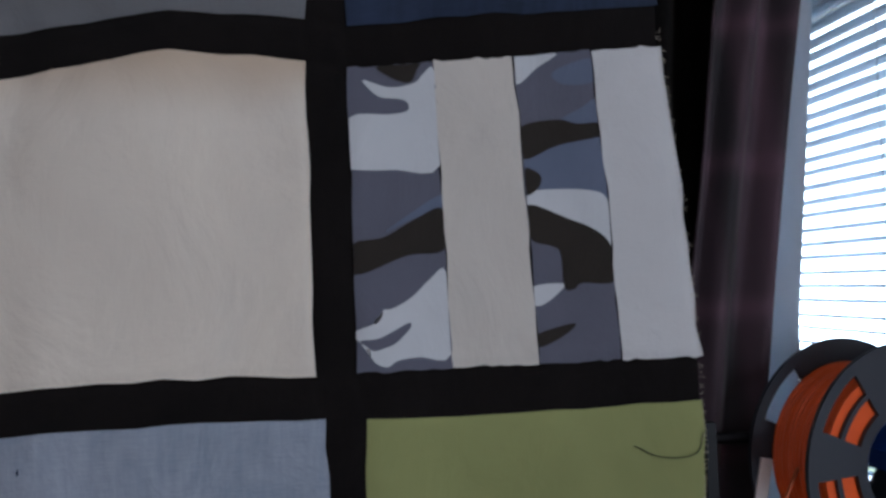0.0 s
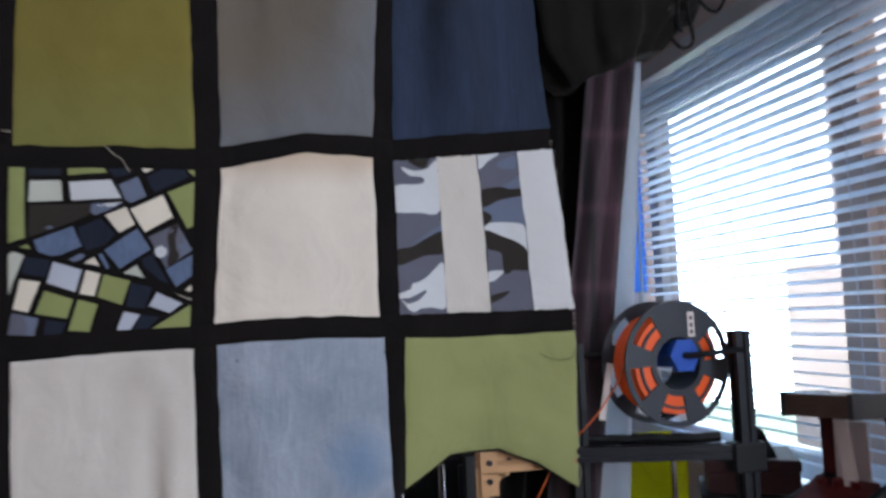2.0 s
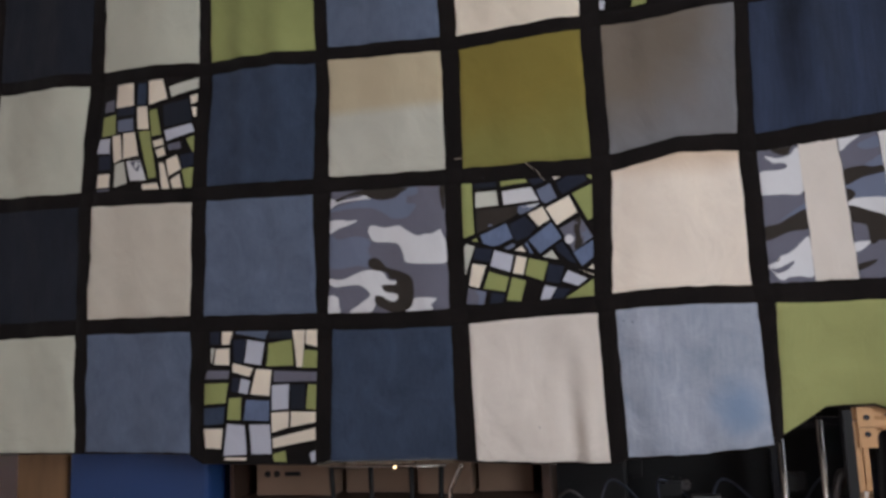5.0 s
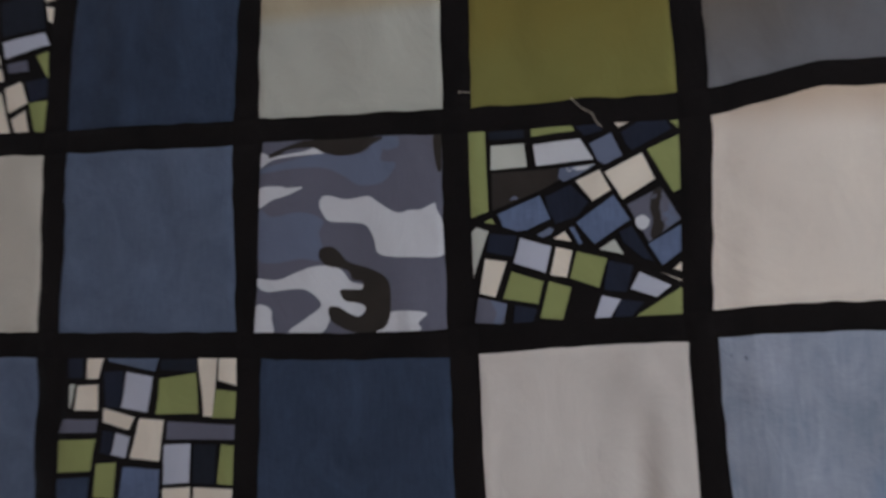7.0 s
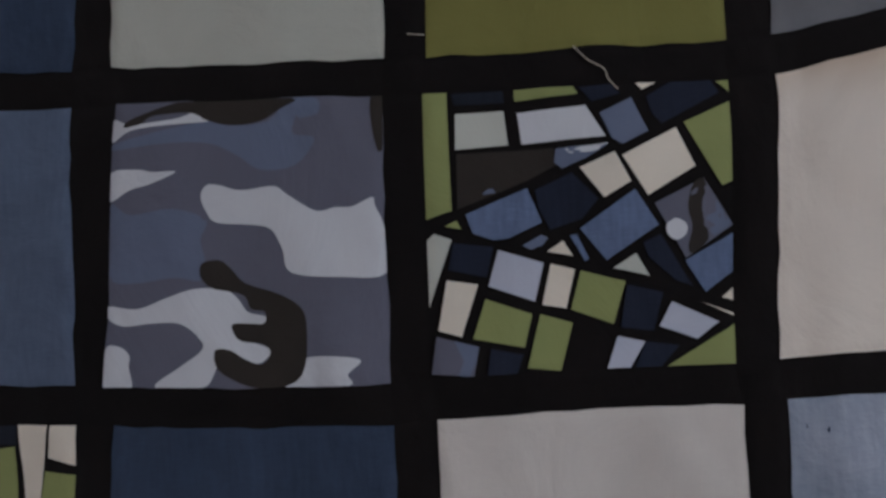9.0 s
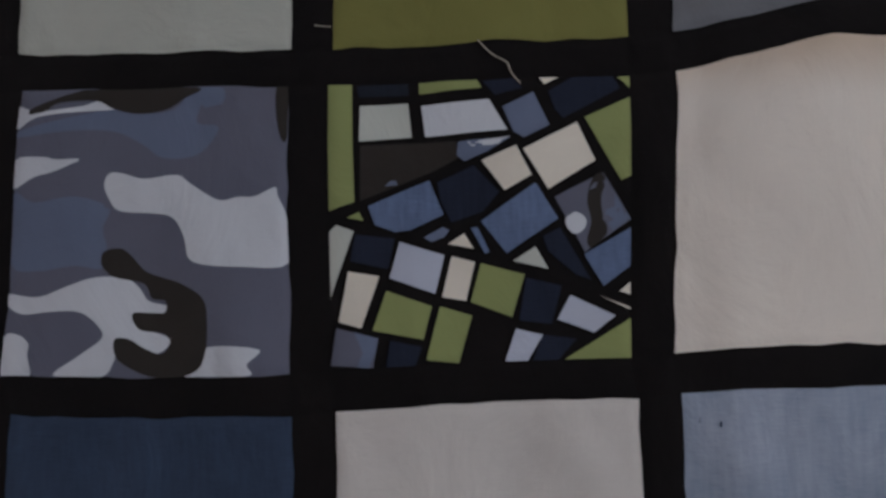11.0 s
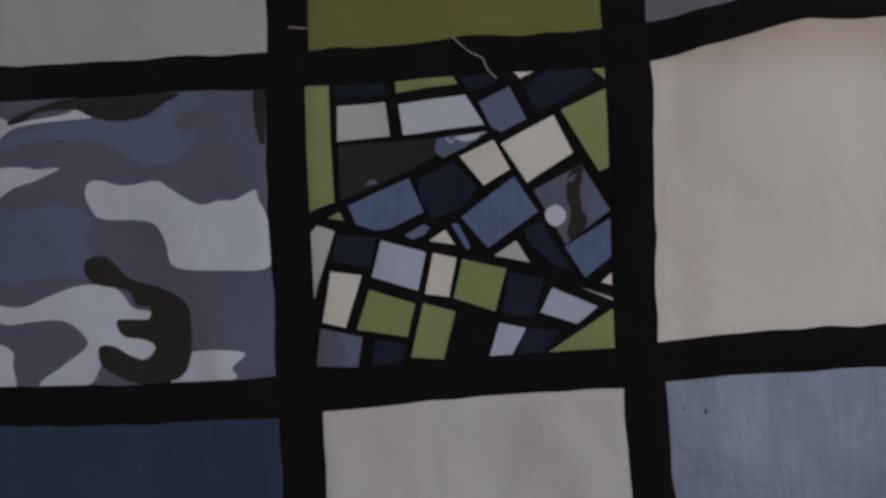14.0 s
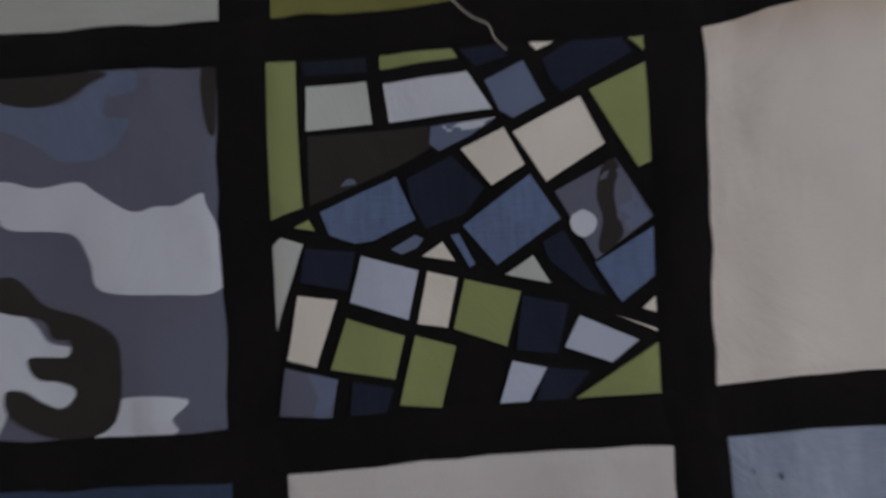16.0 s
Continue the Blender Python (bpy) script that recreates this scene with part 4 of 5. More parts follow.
CRAZY_BRICKS.append(("cream", [(0.934, 0.816), (1.0, 0.838), (1.0, 0.763), (0.955, 0.741)]))
CRAZY_BRICKS.append(("cream", [(0.961, 0.715), (1.0, 0.717), (1.0, 0.626), (0.979, 0.632)]))
CRAZY_BRICKS.append(("ice", [(0.726, 0.509), (0.969, 0.567), (1.0, 0.496), (0.746, 0.415)]))
CRAZY_BRICKS.append(("green", [(0.93, 0.43), (1.0, 0.459), (1.0, 0.3)]))
CRAZY_BRICKS.append(("camo", [(0.756, 0.385), (0.874, 0.409), (0.886, 0.348), (0.764, 0.336)]))
CRAZY_BRICKS.append(("cream", [(0.606, 0.425), (0.704, 0.444), (0.717, 0.387), (0.622, 0.368)]))
CRAZY_BRICKS.append(("cream", [(0.632, 0.342), (0.719, 0.368), (0.736, 0.297), (0.657, 0.278)]))
CRAZY_BRICKS.append(("ice", [(0.024, 0.484), (0.136, 0.488), (0.141, 0.35), (0.0, 0.356)]))
CRAZY_BRICKS.append(("cream", [(0.161, 0.504), (0.254, 0.508), (0.285, 0.29), (0.191, 0.259)]))
CRAZY_BRICKS.append(("cream", [(0.288, 0.516), (0.416, 0.517), (0.462, 0.305), (0.301, 0.287)]))
CRAZY_BRICKS.append(("green", [(0.458, 0.519), (0.57, 0.523), (0.644, 0.106), (0.567, 0.099)]))
CRAZY_BRICKS.append(("cream", [(0.74, 0.251), (0.845, 0.29), (0.894, 0.166), (0.771, 0.108)]))
CRAZY_BRICKS.append(("navy", [(0.872, 0.287), (1.0, 0.311), (1.0, 0.201), (0.909, 0.167)]))
CRAZY_BRICKS.append(("green", [(0.902, 0.163), (1.0, 0.182), (1.0, 0.0), (0.945, 0.002)]))
CRAZY_BRICKS.append(("cream", [(0.793, 0.075), (0.882, 0.124), (0.91, 0.004), (0.818, 0.0)]))
CRAZY_BRICKS.append(("cream", [(0.668, 0.233), (0.719, 0.228), (0.787, 0.0), (0.71, 0.0)]))
CRAZY_BRICKS.append(("pale", [(0.2, 0.244), (0.307, 0.264), (0.35, 0.067), (0.206, 0.037)]))
CRAZY_BRICKS.append(("light", [(0.338, 0.262), (0.481, 0.264), (0.542, 0.083), (0.383, 0.087)]))
CRAZY_BRICKS.append(("camo", [(0.373, 0.255), (0.481, 0.26), (0.513, 0.154), (0.442, 0.17)]))
CRAZY_BRICKS.append(("cream", [(0.022, 0.16), (0.149, 0.162), (0.155, 0.039), (0.028, 0.033)]))
CRAZY_BRICKS.append(("cream", [(0.506, 0.047), (0.66, 0.054), (0.683, 0.0), (0.514, 0.0)]))
CRAZY_BRICKS.append(("navy", [(0.023, 0.33), (0.15, 0.335), (0.157, 0.204), (0.03, 0.199)]))
CRAZY_BRICKS.append(("camo", [(0.037, 0.018), (0.16, 0.024), (0.162, 0.005), (0.038, 0.003)]))
CRAZY_BLOCKS = []
CRAZY_BLOCKS.append(("navy", [(0.031, 1.0), (0.122, 1.0), (0.119, 0.901), (0.033, 0.902)]))
CRAZY_BLOCKS.append(("cream", [(0.145, 1.0), (0.243, 1.0), (0.214, 0.899), (0.142, 0.898)]))
CRAZY_BLOCKS.append(("steel", [(0.269, 1.0), (0.567, 1.0), (0.546, 0.935), (0.272, 0.985)]))
CRAZY_BLOCKS.append(("ink", [(0.574, 0.993), (0.778, 0.998), (0.78, 0.934), (0.576, 0.943)]))
CRAZY_BLOCKS.append(("cream", [(0.782, 1.0), (0.896, 1.0), (0.87, 0.72), (0.817, 0.719)]))
CRAZY_BLOCKS.append(("cream", [(0.907, 1.0), (1.0, 1.0), (1.0, 0.869), (0.899, 0.894)]))
CRAZY_BLOCKS.append(("green", [(0.569, 0.901), (0.773, 0.93), (0.786, 0.732), (0.548, 0.727)]))
CRAZY_BLOCKS.append(("green", [(0.889, 0.851), (1.0, 0.84), (1.0, 0.713), (0.87, 0.713)]))
CRAZY_BLOCKS.append(("cream", [(0.086, 0.865), (0.215, 0.871), (0.211, 0.741), (0.082, 0.745)]))
CRAZY_BLOCKS.append(("pale", [(0.041, 0.867), (0.071, 0.875), (0.063, 0.751), (0.051, 0.765)]))
CRAZY_BLOCKS.append(("navy", [(0.247, 0.935), (0.36, 0.938), (0.343, 0.754), (0.255, 0.763)]))
CRAZY_BLOCKS.append(("ice", [(0.376, 0.935), (0.535, 0.91), (0.502, 0.736), (0.35, 0.758)]))
CRAZY_BLOCKS.append(("camo", [(0.023, 0.701), (0.212, 0.698), (0.207, 0.635), (0.0, 0.634)]))
CRAZY_BLOCKS.append(("cream", [(0.244, 0.755), (0.435, 0.714), (0.403, 0.65), (0.243, 0.688)]))
CRAZY_BLOCKS.append(("camo", [(0.617, 0.693), (1.0, 0.681), (1.0, 0.613), (0.62, 0.608)]))
CRAZY_BLOCKS.append(("green", [(0.0, 0.599), (0.208, 0.603), (0.199, 0.451), (0.0, 0.44)]))
CRAZY_BLOCKS.append(("navy", [(0.244, 0.646), (0.312, 0.637), (0.297, 0.527), (0.24, 0.54)]))
CRAZY_BLOCKS.append(("ice", [(0.327, 0.637), (0.411, 0.618), (0.389, 0.515), (0.305, 0.531)]))
CRAZY_BLOCKS.append(("cream", [(0.461, 0.707), (0.598, 0.7), (0.59, 0.505), (0.415, 0.516)]))
CRAZY_BLOCKS.append(("ice", [(0.609, 0.583), (0.757, 0.59), (0.757, 0.406), (0.613, 0.396)]))
CRAZY_BLOCKS.append(("ink", [(0.772, 0.587), (0.901, 0.586), (0.905, 0.402), (0.776, 0.403)]))
CRAZY_BLOCKS.append(("green", [(0.927, 0.59), (1.0, 0.585), (1.0, 0.4), (0.916, 0.406)]))
CRAZY_BLOCKS.append(("green", [(0.227, 0.487), (0.337, 0.493), (0.333, 0.32), (0.216, 0.325)]))
CRAZY_BLOCKS.append(("denim", [(0.379, 0.473), (0.591, 0.466), (0.587, 0.314), (0.36, 0.32)]))
CRAZY_BLOCKS.append(("indigo", [(0.0, 0.409), (0.192, 0.423), (0.18, 0.292), (0.0, 0.282)]))
CRAZY_BLOCKS.append(("cream", [(0.61, 0.375), (0.761, 0.385), (0.76, 0.268), (0.614, 0.226)]))
CRAZY_BLOCKS.append(("cream", [(0.78, 0.385), (1.0, 0.383), (1.0, 0.308), (0.778, 0.268)]))
CRAZY_BLOCKS.append(("cream", [(0.62, 0.184), (1.0, 0.266), (1.0, 0.177), (0.624, 0.11)]))
CRAZY_BLOCKS.append(("cream", [(0.0, 0.254), (0.178, 0.257), (0.17, 0.105), (0.023, 0.11)]))
CRAZY_BLOCKS.append(("ice", [(0.213, 0.293), (0.369, 0.282), (0.389, 0.06), (0.192, 0.053)]))
CRAZY_BLOCKS.append(("ice", [(0.41, 0.286), (0.596, 0.29), (0.612, 0.067), (0.434, 0.064)]))
CRAZY_BLOCKS.append(("green", [(0.627, 0.067), (0.735, 0.094), (0.751, 0.009), (0.638, 0.011)]))
CRAZY_BLOCKS.append(("cream", [(0.204, 0.039), (0.39, 0.038), (0.384, 0.017), (0.198, 0.018)]))
CRAZY_BLOCKS.append(("ice", [(0.952, 0.08), (1.0, 0.095), (1.0, 0.017), (0.967, 0.01)]))


def block(c, r):
    return (COLS[c], ROWS[r])


PLAN = (
    ("lime", "bleach", "ecru", "indigo", None, "steel", "sage"),
    (None, "warm_cream", None, None, "steel", "stone", "ink"),
    ("midnight", "grey", "olive", "two_tone", "indigo", None, "sage"),
    ("pale", None, "cream", "steel", "green", "sage", "ink"),
)
for r, row in enumerate(PLAN):
    for c, colour in enumerate(row):
        if colour:
            patch(block(c, r), colour, 10 * r + c)
camouflage(block(3, 1), CAMO_WHOLE, 31)
pieces(block(2, 1), CRAZY_FAN)
pieces(block(5, 2), CRAZY_BRICKS)
pieces(block(4, 0), CRAZY_BLOCKS)
pieces(block(1, 3), [(k, [(1 - s, t) for s, t in p][::-1]) for k, p in CRAZY_BLOCKS])
# The end block of strips: camouflage, linen, camouflage, linen.
(u0, u1), rv = block(0, 1)
w = u1 - u0
camouflage(((u0, u0 + 0.265 * w), rv), CAMO_STRIP_A, 71)
patch(((u0 + 0.2675 * w, u0 + 0.5155 * w), rv), "ecru", 72)
camouflage(((u0 + 0.518 * w, u0 + 0.762 * w), rv), CAMO_STRIP_B, 73)
patch(((u0 + 0.7645 * w, u1 + 0.002), rv), "white", 74)

# Frayed edges.
rnd = random.Random(5)
bm = bmesh.new()
for i in range(130):
    v = 1.15 + 0.55 * (i + rnd.random()) / 130
    p = drape(U1, v, 0.001)
    l = rnd.uniform(0.001, 0.006) * (0.4 if v < 1.42 else 1.0)
    tube(bm, [p - Vector((0.002, 0, 0)), p + Vector((l * 0.6, -0.001, rnd.uniform(-0.001, 0.002))), p + Vector((l, -0.002, rnd.uniform(-0.003, 0.003)))], 0.00032, 4)
part("frayed_edge", bm, M["thread"], quilt, "frayed pale threads")
bm = bmesh.new()
for i in range(70):
    u = -0.93 + 0.29 * i / 70
    p = drape(u, V0, 0.001)
    l = rnd.uniform(0.003, 0.012)
    tube(bm, [p + Vector((0, 0, 0.002)), p + Vector((rnd.uniform(-0.002, 0.002), -0.001, -l * 0.5)), p + Vector((rnd.uniform(-0.005, 0.005), -0.002, -l))], 0.00032, 4)
part("frayed_hem", bm, M["thread"], quilt, "frayed pale threads")


def thread(pts, mat, r=0.0005):
    q = [drape(u, v, 0.0035) for u, v in pts]
    part("loose_thread", tube(bmesh.new(), curve(q, 6), r, 5), mat, quilt, "loose sewing thread")


thread([(-0.468, 1.722), (-0.455, 1.708), (-0.442, 1.70), (-0.438, 1.69), (-0.43, 1.68)], M["thread"])
thread([(-0.615, 1.742), (-0.60, 1.741)], M["thread"])
thread([(0.205, 1.345), (0.225, 1.335), (0.245, 1.336), (0.258, 1.343), (0.263, 1.36)], M["darkthread"])
thread([(0.262, 1.16), (0.268, 1.14), (0.266, 1.12)], M["thread"])

# Dark flecks woven into the bleached denim and a pulled stitch on the linen.
for u, v, du, dv in ((-0.271, 1.362, 0.0012, 0.003), (-0.287, 1.366, 0.0006, 0.0025), (-0.47, 1.178, 0.0014, 0.0018)):
    part("fleck", sheet([(u - du, v), (u - du * 0.3, v - dv), (u + du, v - dv * 0.4), (u + du * 0.5, v + dv)], 0.0022), CLOTHS["indigo"], quilt, smooth=True)

# The rail that the quilt and the clothes hang from.
rail = thing("hanging_rail", (0, 0, 0), "plain dark metal hanging rail under the ceiling", "rail")
part("bar", tube(bmesh.new(), [(XL, 0.045, 2.335), (XW, 0.045, 2.335)], 0.014, 12), M["ext"], rail, smooth=True)
for x in (XL + 0.012, XW - 0.012):
    part("flange", boxed(x - 0.012, x + 0.012, 0.015, 0.075, 2.305, 2.365, 0.004), M["ext"], rail)
bm = bmesh.new()
cols = []
for i in range(85):
    u = U0 + (U1 - U0) * i / 84
    a = drape(u, V1)
    cols.append([bm.verts.new(p) for p in (a, (a.x, 0.02, 2.345), (a.x, 0.045, 2.352), (a.x, 0.07, 2.34), (a.x, 0.072, 2.27))])
for p, q in zip(cols, cols[1:]):
    for k in range(4):
        bm.faces.new((p[k], p[k + 1], q[k + 1], q[k]))
part("top_band", bm, CLOTHS["black"], quilt, "black top band folded over the rail", smooth=True)


# ---- curtain and dark clothes beside the quilt ----
def folded_sheet(x0, x1, y, z0, z1, folds, depth, pinch=0.0, lean=0.0, nz=24, seed=1, thick=0.004):
    bm = bmesh.new()
    nx = folds * 14
    rows = []
    for j in range(nz + 1):
        t = j / nz
        z = z0 + (z1 - z0) * t
        row = []
        for i in range(nx + 1):
            s = i / nx
            k = 1 - pinch * (1 - t)
            x = x0 - lean * (1 - t) + (x1 - x0) * s * k + 0.010 * noise.noise((s * 3, t * 3, seed))
            yy = y + depth * math.sin(2 * math.pi * folds * s + 0.8 * math.sin(3 * t + seed)) * (0.75 + 0.4 * noise.noise((s * 4, t * 1.5, seed + 5)))
            row.append((x, yy, z))
        rows.append(row)
    faces = []
    front = [[bm.verts.new(p) for p in row] for row in rows]
    back = [[bm.verts.new((p[0], p[1] + thick, p[2])) for p in row] for row in rows]
    for g in (front, back):
        for a, b in zip(g, g[1:]):
            for k in range(nx):
                bm.faces.new((a[k], a[k + 1], b[k + 1], b[k]))
    for k in range(nx):
        bm.faces.new((front[0][k], front[0][k + 1], back[0][k + 1], back[0][k]))
        bm.faces.new((front[-1][k], front[-1][k + 1], back[-1][k + 1], back[-1][k]))
    for j in range(nz):
        for k in (0, nx):
            bm.faces.new((front[j][k], front[j + 1][k], back[j + 1][k], back[j][k]))
    return bm


curtain = thing("curtain", (0.4, 0.2, 0.76), "dark purple plaid curtain gathered beside the window", "curtain")
curtain.matrix_world = Matrix()
part("drape", folded_sheet(0.435, 0.530, 0.062, 0.80, 2.34, 2, 0.013, 0.0, 0.22, seed=2), M["plaid"], curtain, smooth=True)
# The curtain's left folds, their shade put in as black cloth.
part("shaded_folds", folded_sheet(0.265, 0.44, 0.115, 0.80, 2.34, 3, 0.018, 0.10, 0.12, seed=4), CLOTHS["black"], curtain, "curtain folds in shade, coloured black", smooth=True)
part("lining", folded_sheet(0.445, 0.549, 0.105, 0.80, 2.33, 2, 0.010, 0.0, 0.15, seed=6), M["net"], curtain, "off-white curtain lining", smooth=True)
part("heading", boxed(0.24, 0.60, 0.03, 0.29, 2.325, 2.359, 0.006), M["plaid"], curtain)
pole = thing("curtain_pole", (0.4, 0.26, 2.37), "dark wooden curtain pole along the wall", "curtain pole")
pole.matrix_world = Matrix()
part("rod", tube(bmesh.new(), [(XL, 0.265, 2.372), (XW, 0.265, 2.372)], 0.012, 12), M["darkwood"], pole, smooth=True)


def hanging_clothes():
    g = thing("black_coat", (0.45, 0.03, 1.9), "black coat with dangling straps hanging in soft folds", "coat")
    g.matrix_world = Matrix()
    bm = bmesh.new()
    nx, nz = 72, 24
    ring_rows = []
    for j in range(nz + 1):
        t = j / nz
        z = 1.872 + 0.49 * t
        half = (0.135 + 0.04 * math.sin(t * 3.0)) * (1.0 if t > 0.12 else 0.72 + 2.3 * t)
        cx = 0.405 + 0.08 * t
        row = []
        for i in range(nx):
            a = 2 * math.pi * i / nx
            wob = 1 + 0.2 * noise.noise((3 * math.cos(a), 3 * math.sin(a), t * 3.2)) + 0.12 * math.sin(7 * a + 2 * t) + 0.06 * math.sin(17 * a + 3 * math.sin(5 * t)) + 0.05 * noise.noise((9 * math.cos(a), 9 * math.sin(a), t * 9))
            row.append(bm.verts.new((cx + half * wob * math.cos(a), 0.05 + 0.07 * wob * math.sin(a), z + 0.02 * noise.noise((2 * math.cos(a), t * 3, 8)) + (0.04 * math.cos(a) if t < 0.2 else 0))))
        ring_rows.append(row)
    for a, b in zip(ring_rows, ring_rows[1:]):
        for k in range(nx):
            bm.faces.new((a[k], a[(k + 1) % nx], b[(k + 1) % nx], b[k]))
    bm.faces.new(ring_rows[0][::-1])
    bm.faces.new(ring_rows[-1])
    part("body", bm, CLOTHS["coat"], g, smooth=True)
    bm = bmesh.new()
    rr = []
    for j in range(13):
        t = j / 12
        row = []
        for i in range(20):
            a = 2 * math.pi * i / 20
            wob = 1 + 0.3 * noise.noise((3 * math.cos(a), 3 * math.sin(a), t * 3 + 9)) + 0.12 * noise.noise((9 * math.cos(a), 9 * math.sin(a), t * 8))
            row.append(bm.verts.new((0.60 + 0.085 * wob * math.cos(a) - 0.03 * t, 0.03 + 0.05 * wob * math.sin(a), 2.045 + 0.29 * t + 0.03 * math.cos(a) * (1 - t))))
        rr.append(row)
    for a, b in zip(rr, rr[1:]):
        for k in range(20):
            bm.faces.new((a[k], a[(k + 1) % 20], b[(k + 1) % 20], b[k]))
    bm.faces.new(rr[0][::-1])
    bm.faces.new(rr[-1])
    part("sleeve", bm, CLOTHS["coat"], g, smooth=True)
    for pts in (((0.545, -0.01, 2.03), (0.545, -0.01, 1.97), (0.552, -0.01, 1.915), (0.530, -0.01, 1.90), (0.515, 0.0, 1.92)),
                ((0.555, -0.012, 2.02), (0.575, -0.012, 1.985), (0.60, -0.012, 1.972), (0.618, -0.012, 1.99), (0.64, -0.012, 2.04)),
                ((0.525, -0.012, 2.0), (0.522, -0.012, 1.95), (0.528, -0.012, 1.93))):
        part("strap", tube(bmesh.new(), curve(pts, 6), 0.0038, 6), M["black"], g, smooth=True)


hanging_clothes()


# ---- desk ----
desk = thing("desk", (-0.2, 0.3, 0), "dark laminate work desk under the quilt", "desk")
desk.matrix_world = Matrix()
part("top", boxed(-1.25, 1.0, -0.28, 0.80, 0.71, 0.75, 0.004), M["desk"], desk)
for x in (-1.2, 0.93):
    for y in (-0.23, 0.75):
        part("leg", boxed(x - 0.025, x + 0.025, y - 0.025, y + 0.025, 0, 0.71, 0.004), M["ext"], desk)


# ---- printer with its spool ----
printer = thing("desktop_printer", (0.35, 0.2, 0.75), "dark open-frame desktop printer, some bars in warm-lit colour", "printer")
printer.matrix_world = Matrix()
FX, BX, FY, BY = 0.570, 0.455, -0.06, 0.30


def extrusion(name, p, q, wdt, mat, label=""):
    """A slotted square bar from p to q."""
    p, q = Vector(p), Vector(q)
    d = q - p
    bm = bmesh.new()
    h, s, g = wdt / 2, wdt * 0.13, wdt * 0.16
    prof = []
    for k in range(4):
        c, n = math.cos(k * math.pi / 2), math.sin(k * math.pi / 2)
        for x, y in ((-h, -h), (-s, -h), (-s, -h + g), (s, -h + g), (s, -h)):
            prof.append((x * c - y * n, x * n + y * c))
    rot = d.to_track_quat("Z", "Y").to_matrix()
    a = [bm.verts.new(p + rot @ Vector((x, y, 0))) for x, y in prof]
    b = [bm.verts.new(q + rot @ Vector((x, y, 0))) for x, y in prof]
    n = len(prof)
    for k in range(n):
        bm.faces.new((a[k], a[(k + 1) % n], b[(k + 1) % n], b[k]))
    bm.faces.new(a[::-1])
    bm.faces.new(b)
    return part(name, bm, mat, printer, label)


extrusion("post", (FX, FY, 0.75), (FX, FY, 1.384), 0.028, M["ext"])
extrusion("post", (0.302, 0.032, 0.75), (0.302, 0.032, 1.370), 0.028, M["black"])
extrusion("post", (0.128, 0.052, 0.75), (0.128, 0.052, 1.168), 0.024, M["warm_lit"], "upright in warm-lit colour")
extrusion("post", (0.02, BY + 0.05, 0.75), (0.02, BY + 0.05, 1.15), 0.026, M["ext"])
extrusion("beam", (0.12, 0.052, 1.182), (0.29, 0.012, 1.182), 0.022, M["warm_lit"], "top beam in warm-lit colour")
extrusion("beam", (0.29, 0.012, 1.182), (FX - 0.015, FY, 1.18), 0.025, M["ext"])
extrusion("beam", (FX, FY + 0.016, 1.168), (BX, BY - 0.016, 1.168), 0.024, M["ext"])
extrusion("beam", (0.03, BY + 0.05, 1.14), (BX - 0.01, BY + 0.01, 1.14), 0.024, M["ext"])
extrusion("beam", (0.13, FY + 0.02, 0.80), (FX - 0.015, FY, 0.80), 0.025, M["ext"])
# corner plate with bolts
bm = bmesh.new()
box(bm, 0.124, 0.25, 0.033, 0.036, 1.158, 1.196, 0.001)
box(bm, 0.124, 0.156, 0.0331, 0.0359, 1.12, 1.157, 0.001)
for i in range(5):
    a0, a1 = math.pi / 2 * i / 5, math.pi / 2 * (i + 1) / 5
    box(bm, 0.1562, 0.1562 + 0.022 * (1 - math.sin((a0 + a1) / 2)), 0.0332, 0.0358, 1.157 - 0.022 * (1 - math.cos(a0)) - 0.0044, 1.1575 - 0.022 * (1 - math.cos(a0)))
part("corner_plate", bm, M["warm_lit"], printer, "corner plate in warm-lit colour")
for x, z in ((0.140, 1.176), (0.140, 1.145), (0.175, 1.178), (0.215, 1.178)):
    part("bolt", moved(ring(bmesh.new(), 0.0005, 0.005, 0, 0.004, 12), pose(x, 0.033, z, 90, 0, 0)), M["ext"], printer)
# Added strip: the upright's dark left side, put in as black.
part("dark_side_strip", boxed(0.098, 0.117, 0.034, 0.06, 0.75, 1.19, 0.002), M["black"], printer, "added strip for the upright's dark side")
part("corner_joint", boxed(FX - 0.03, FX + 0.028, FY - 0.017, FY + 0.017, 1.145, 1.195, 0.003), M["black"], printer)
part("label", boxed(0.118, 0.139, 0.040, 0.0425, 1.015, 1.04), M["paper"], printer, "small white label")
# cable sleeve lying along the beam
rnd2 = random.Random(3)
part("cable_sleeve", tube(bmesh.new(), curve([(0.25 + 0.29 * i / 14, 0.062 - 0.095 * i / 14 + 0.004 * rnd2.random(), 1.1985 + 0.003 * rnd2.random() + 0.003 * (i < 5)) for i in range(15)], 4), 0.009, 8), M["black"], printer, "black braided cable sleeve")
# lifting rods
for x, y, top in ((0.068, 0.09, 1.168), (-0.004, 0.10, 1.13), (0.478, 0.32, 1.16), (0.492, 0.325, 1.16), (0.606, 0.27, 1.15)):
    part("guide_rod", tube(bmesh.new(), [(x, y, 0.75), (x, y, top)], 0.006, 10), M["steel"], printer, "polished steel guide rod", smooth=True)
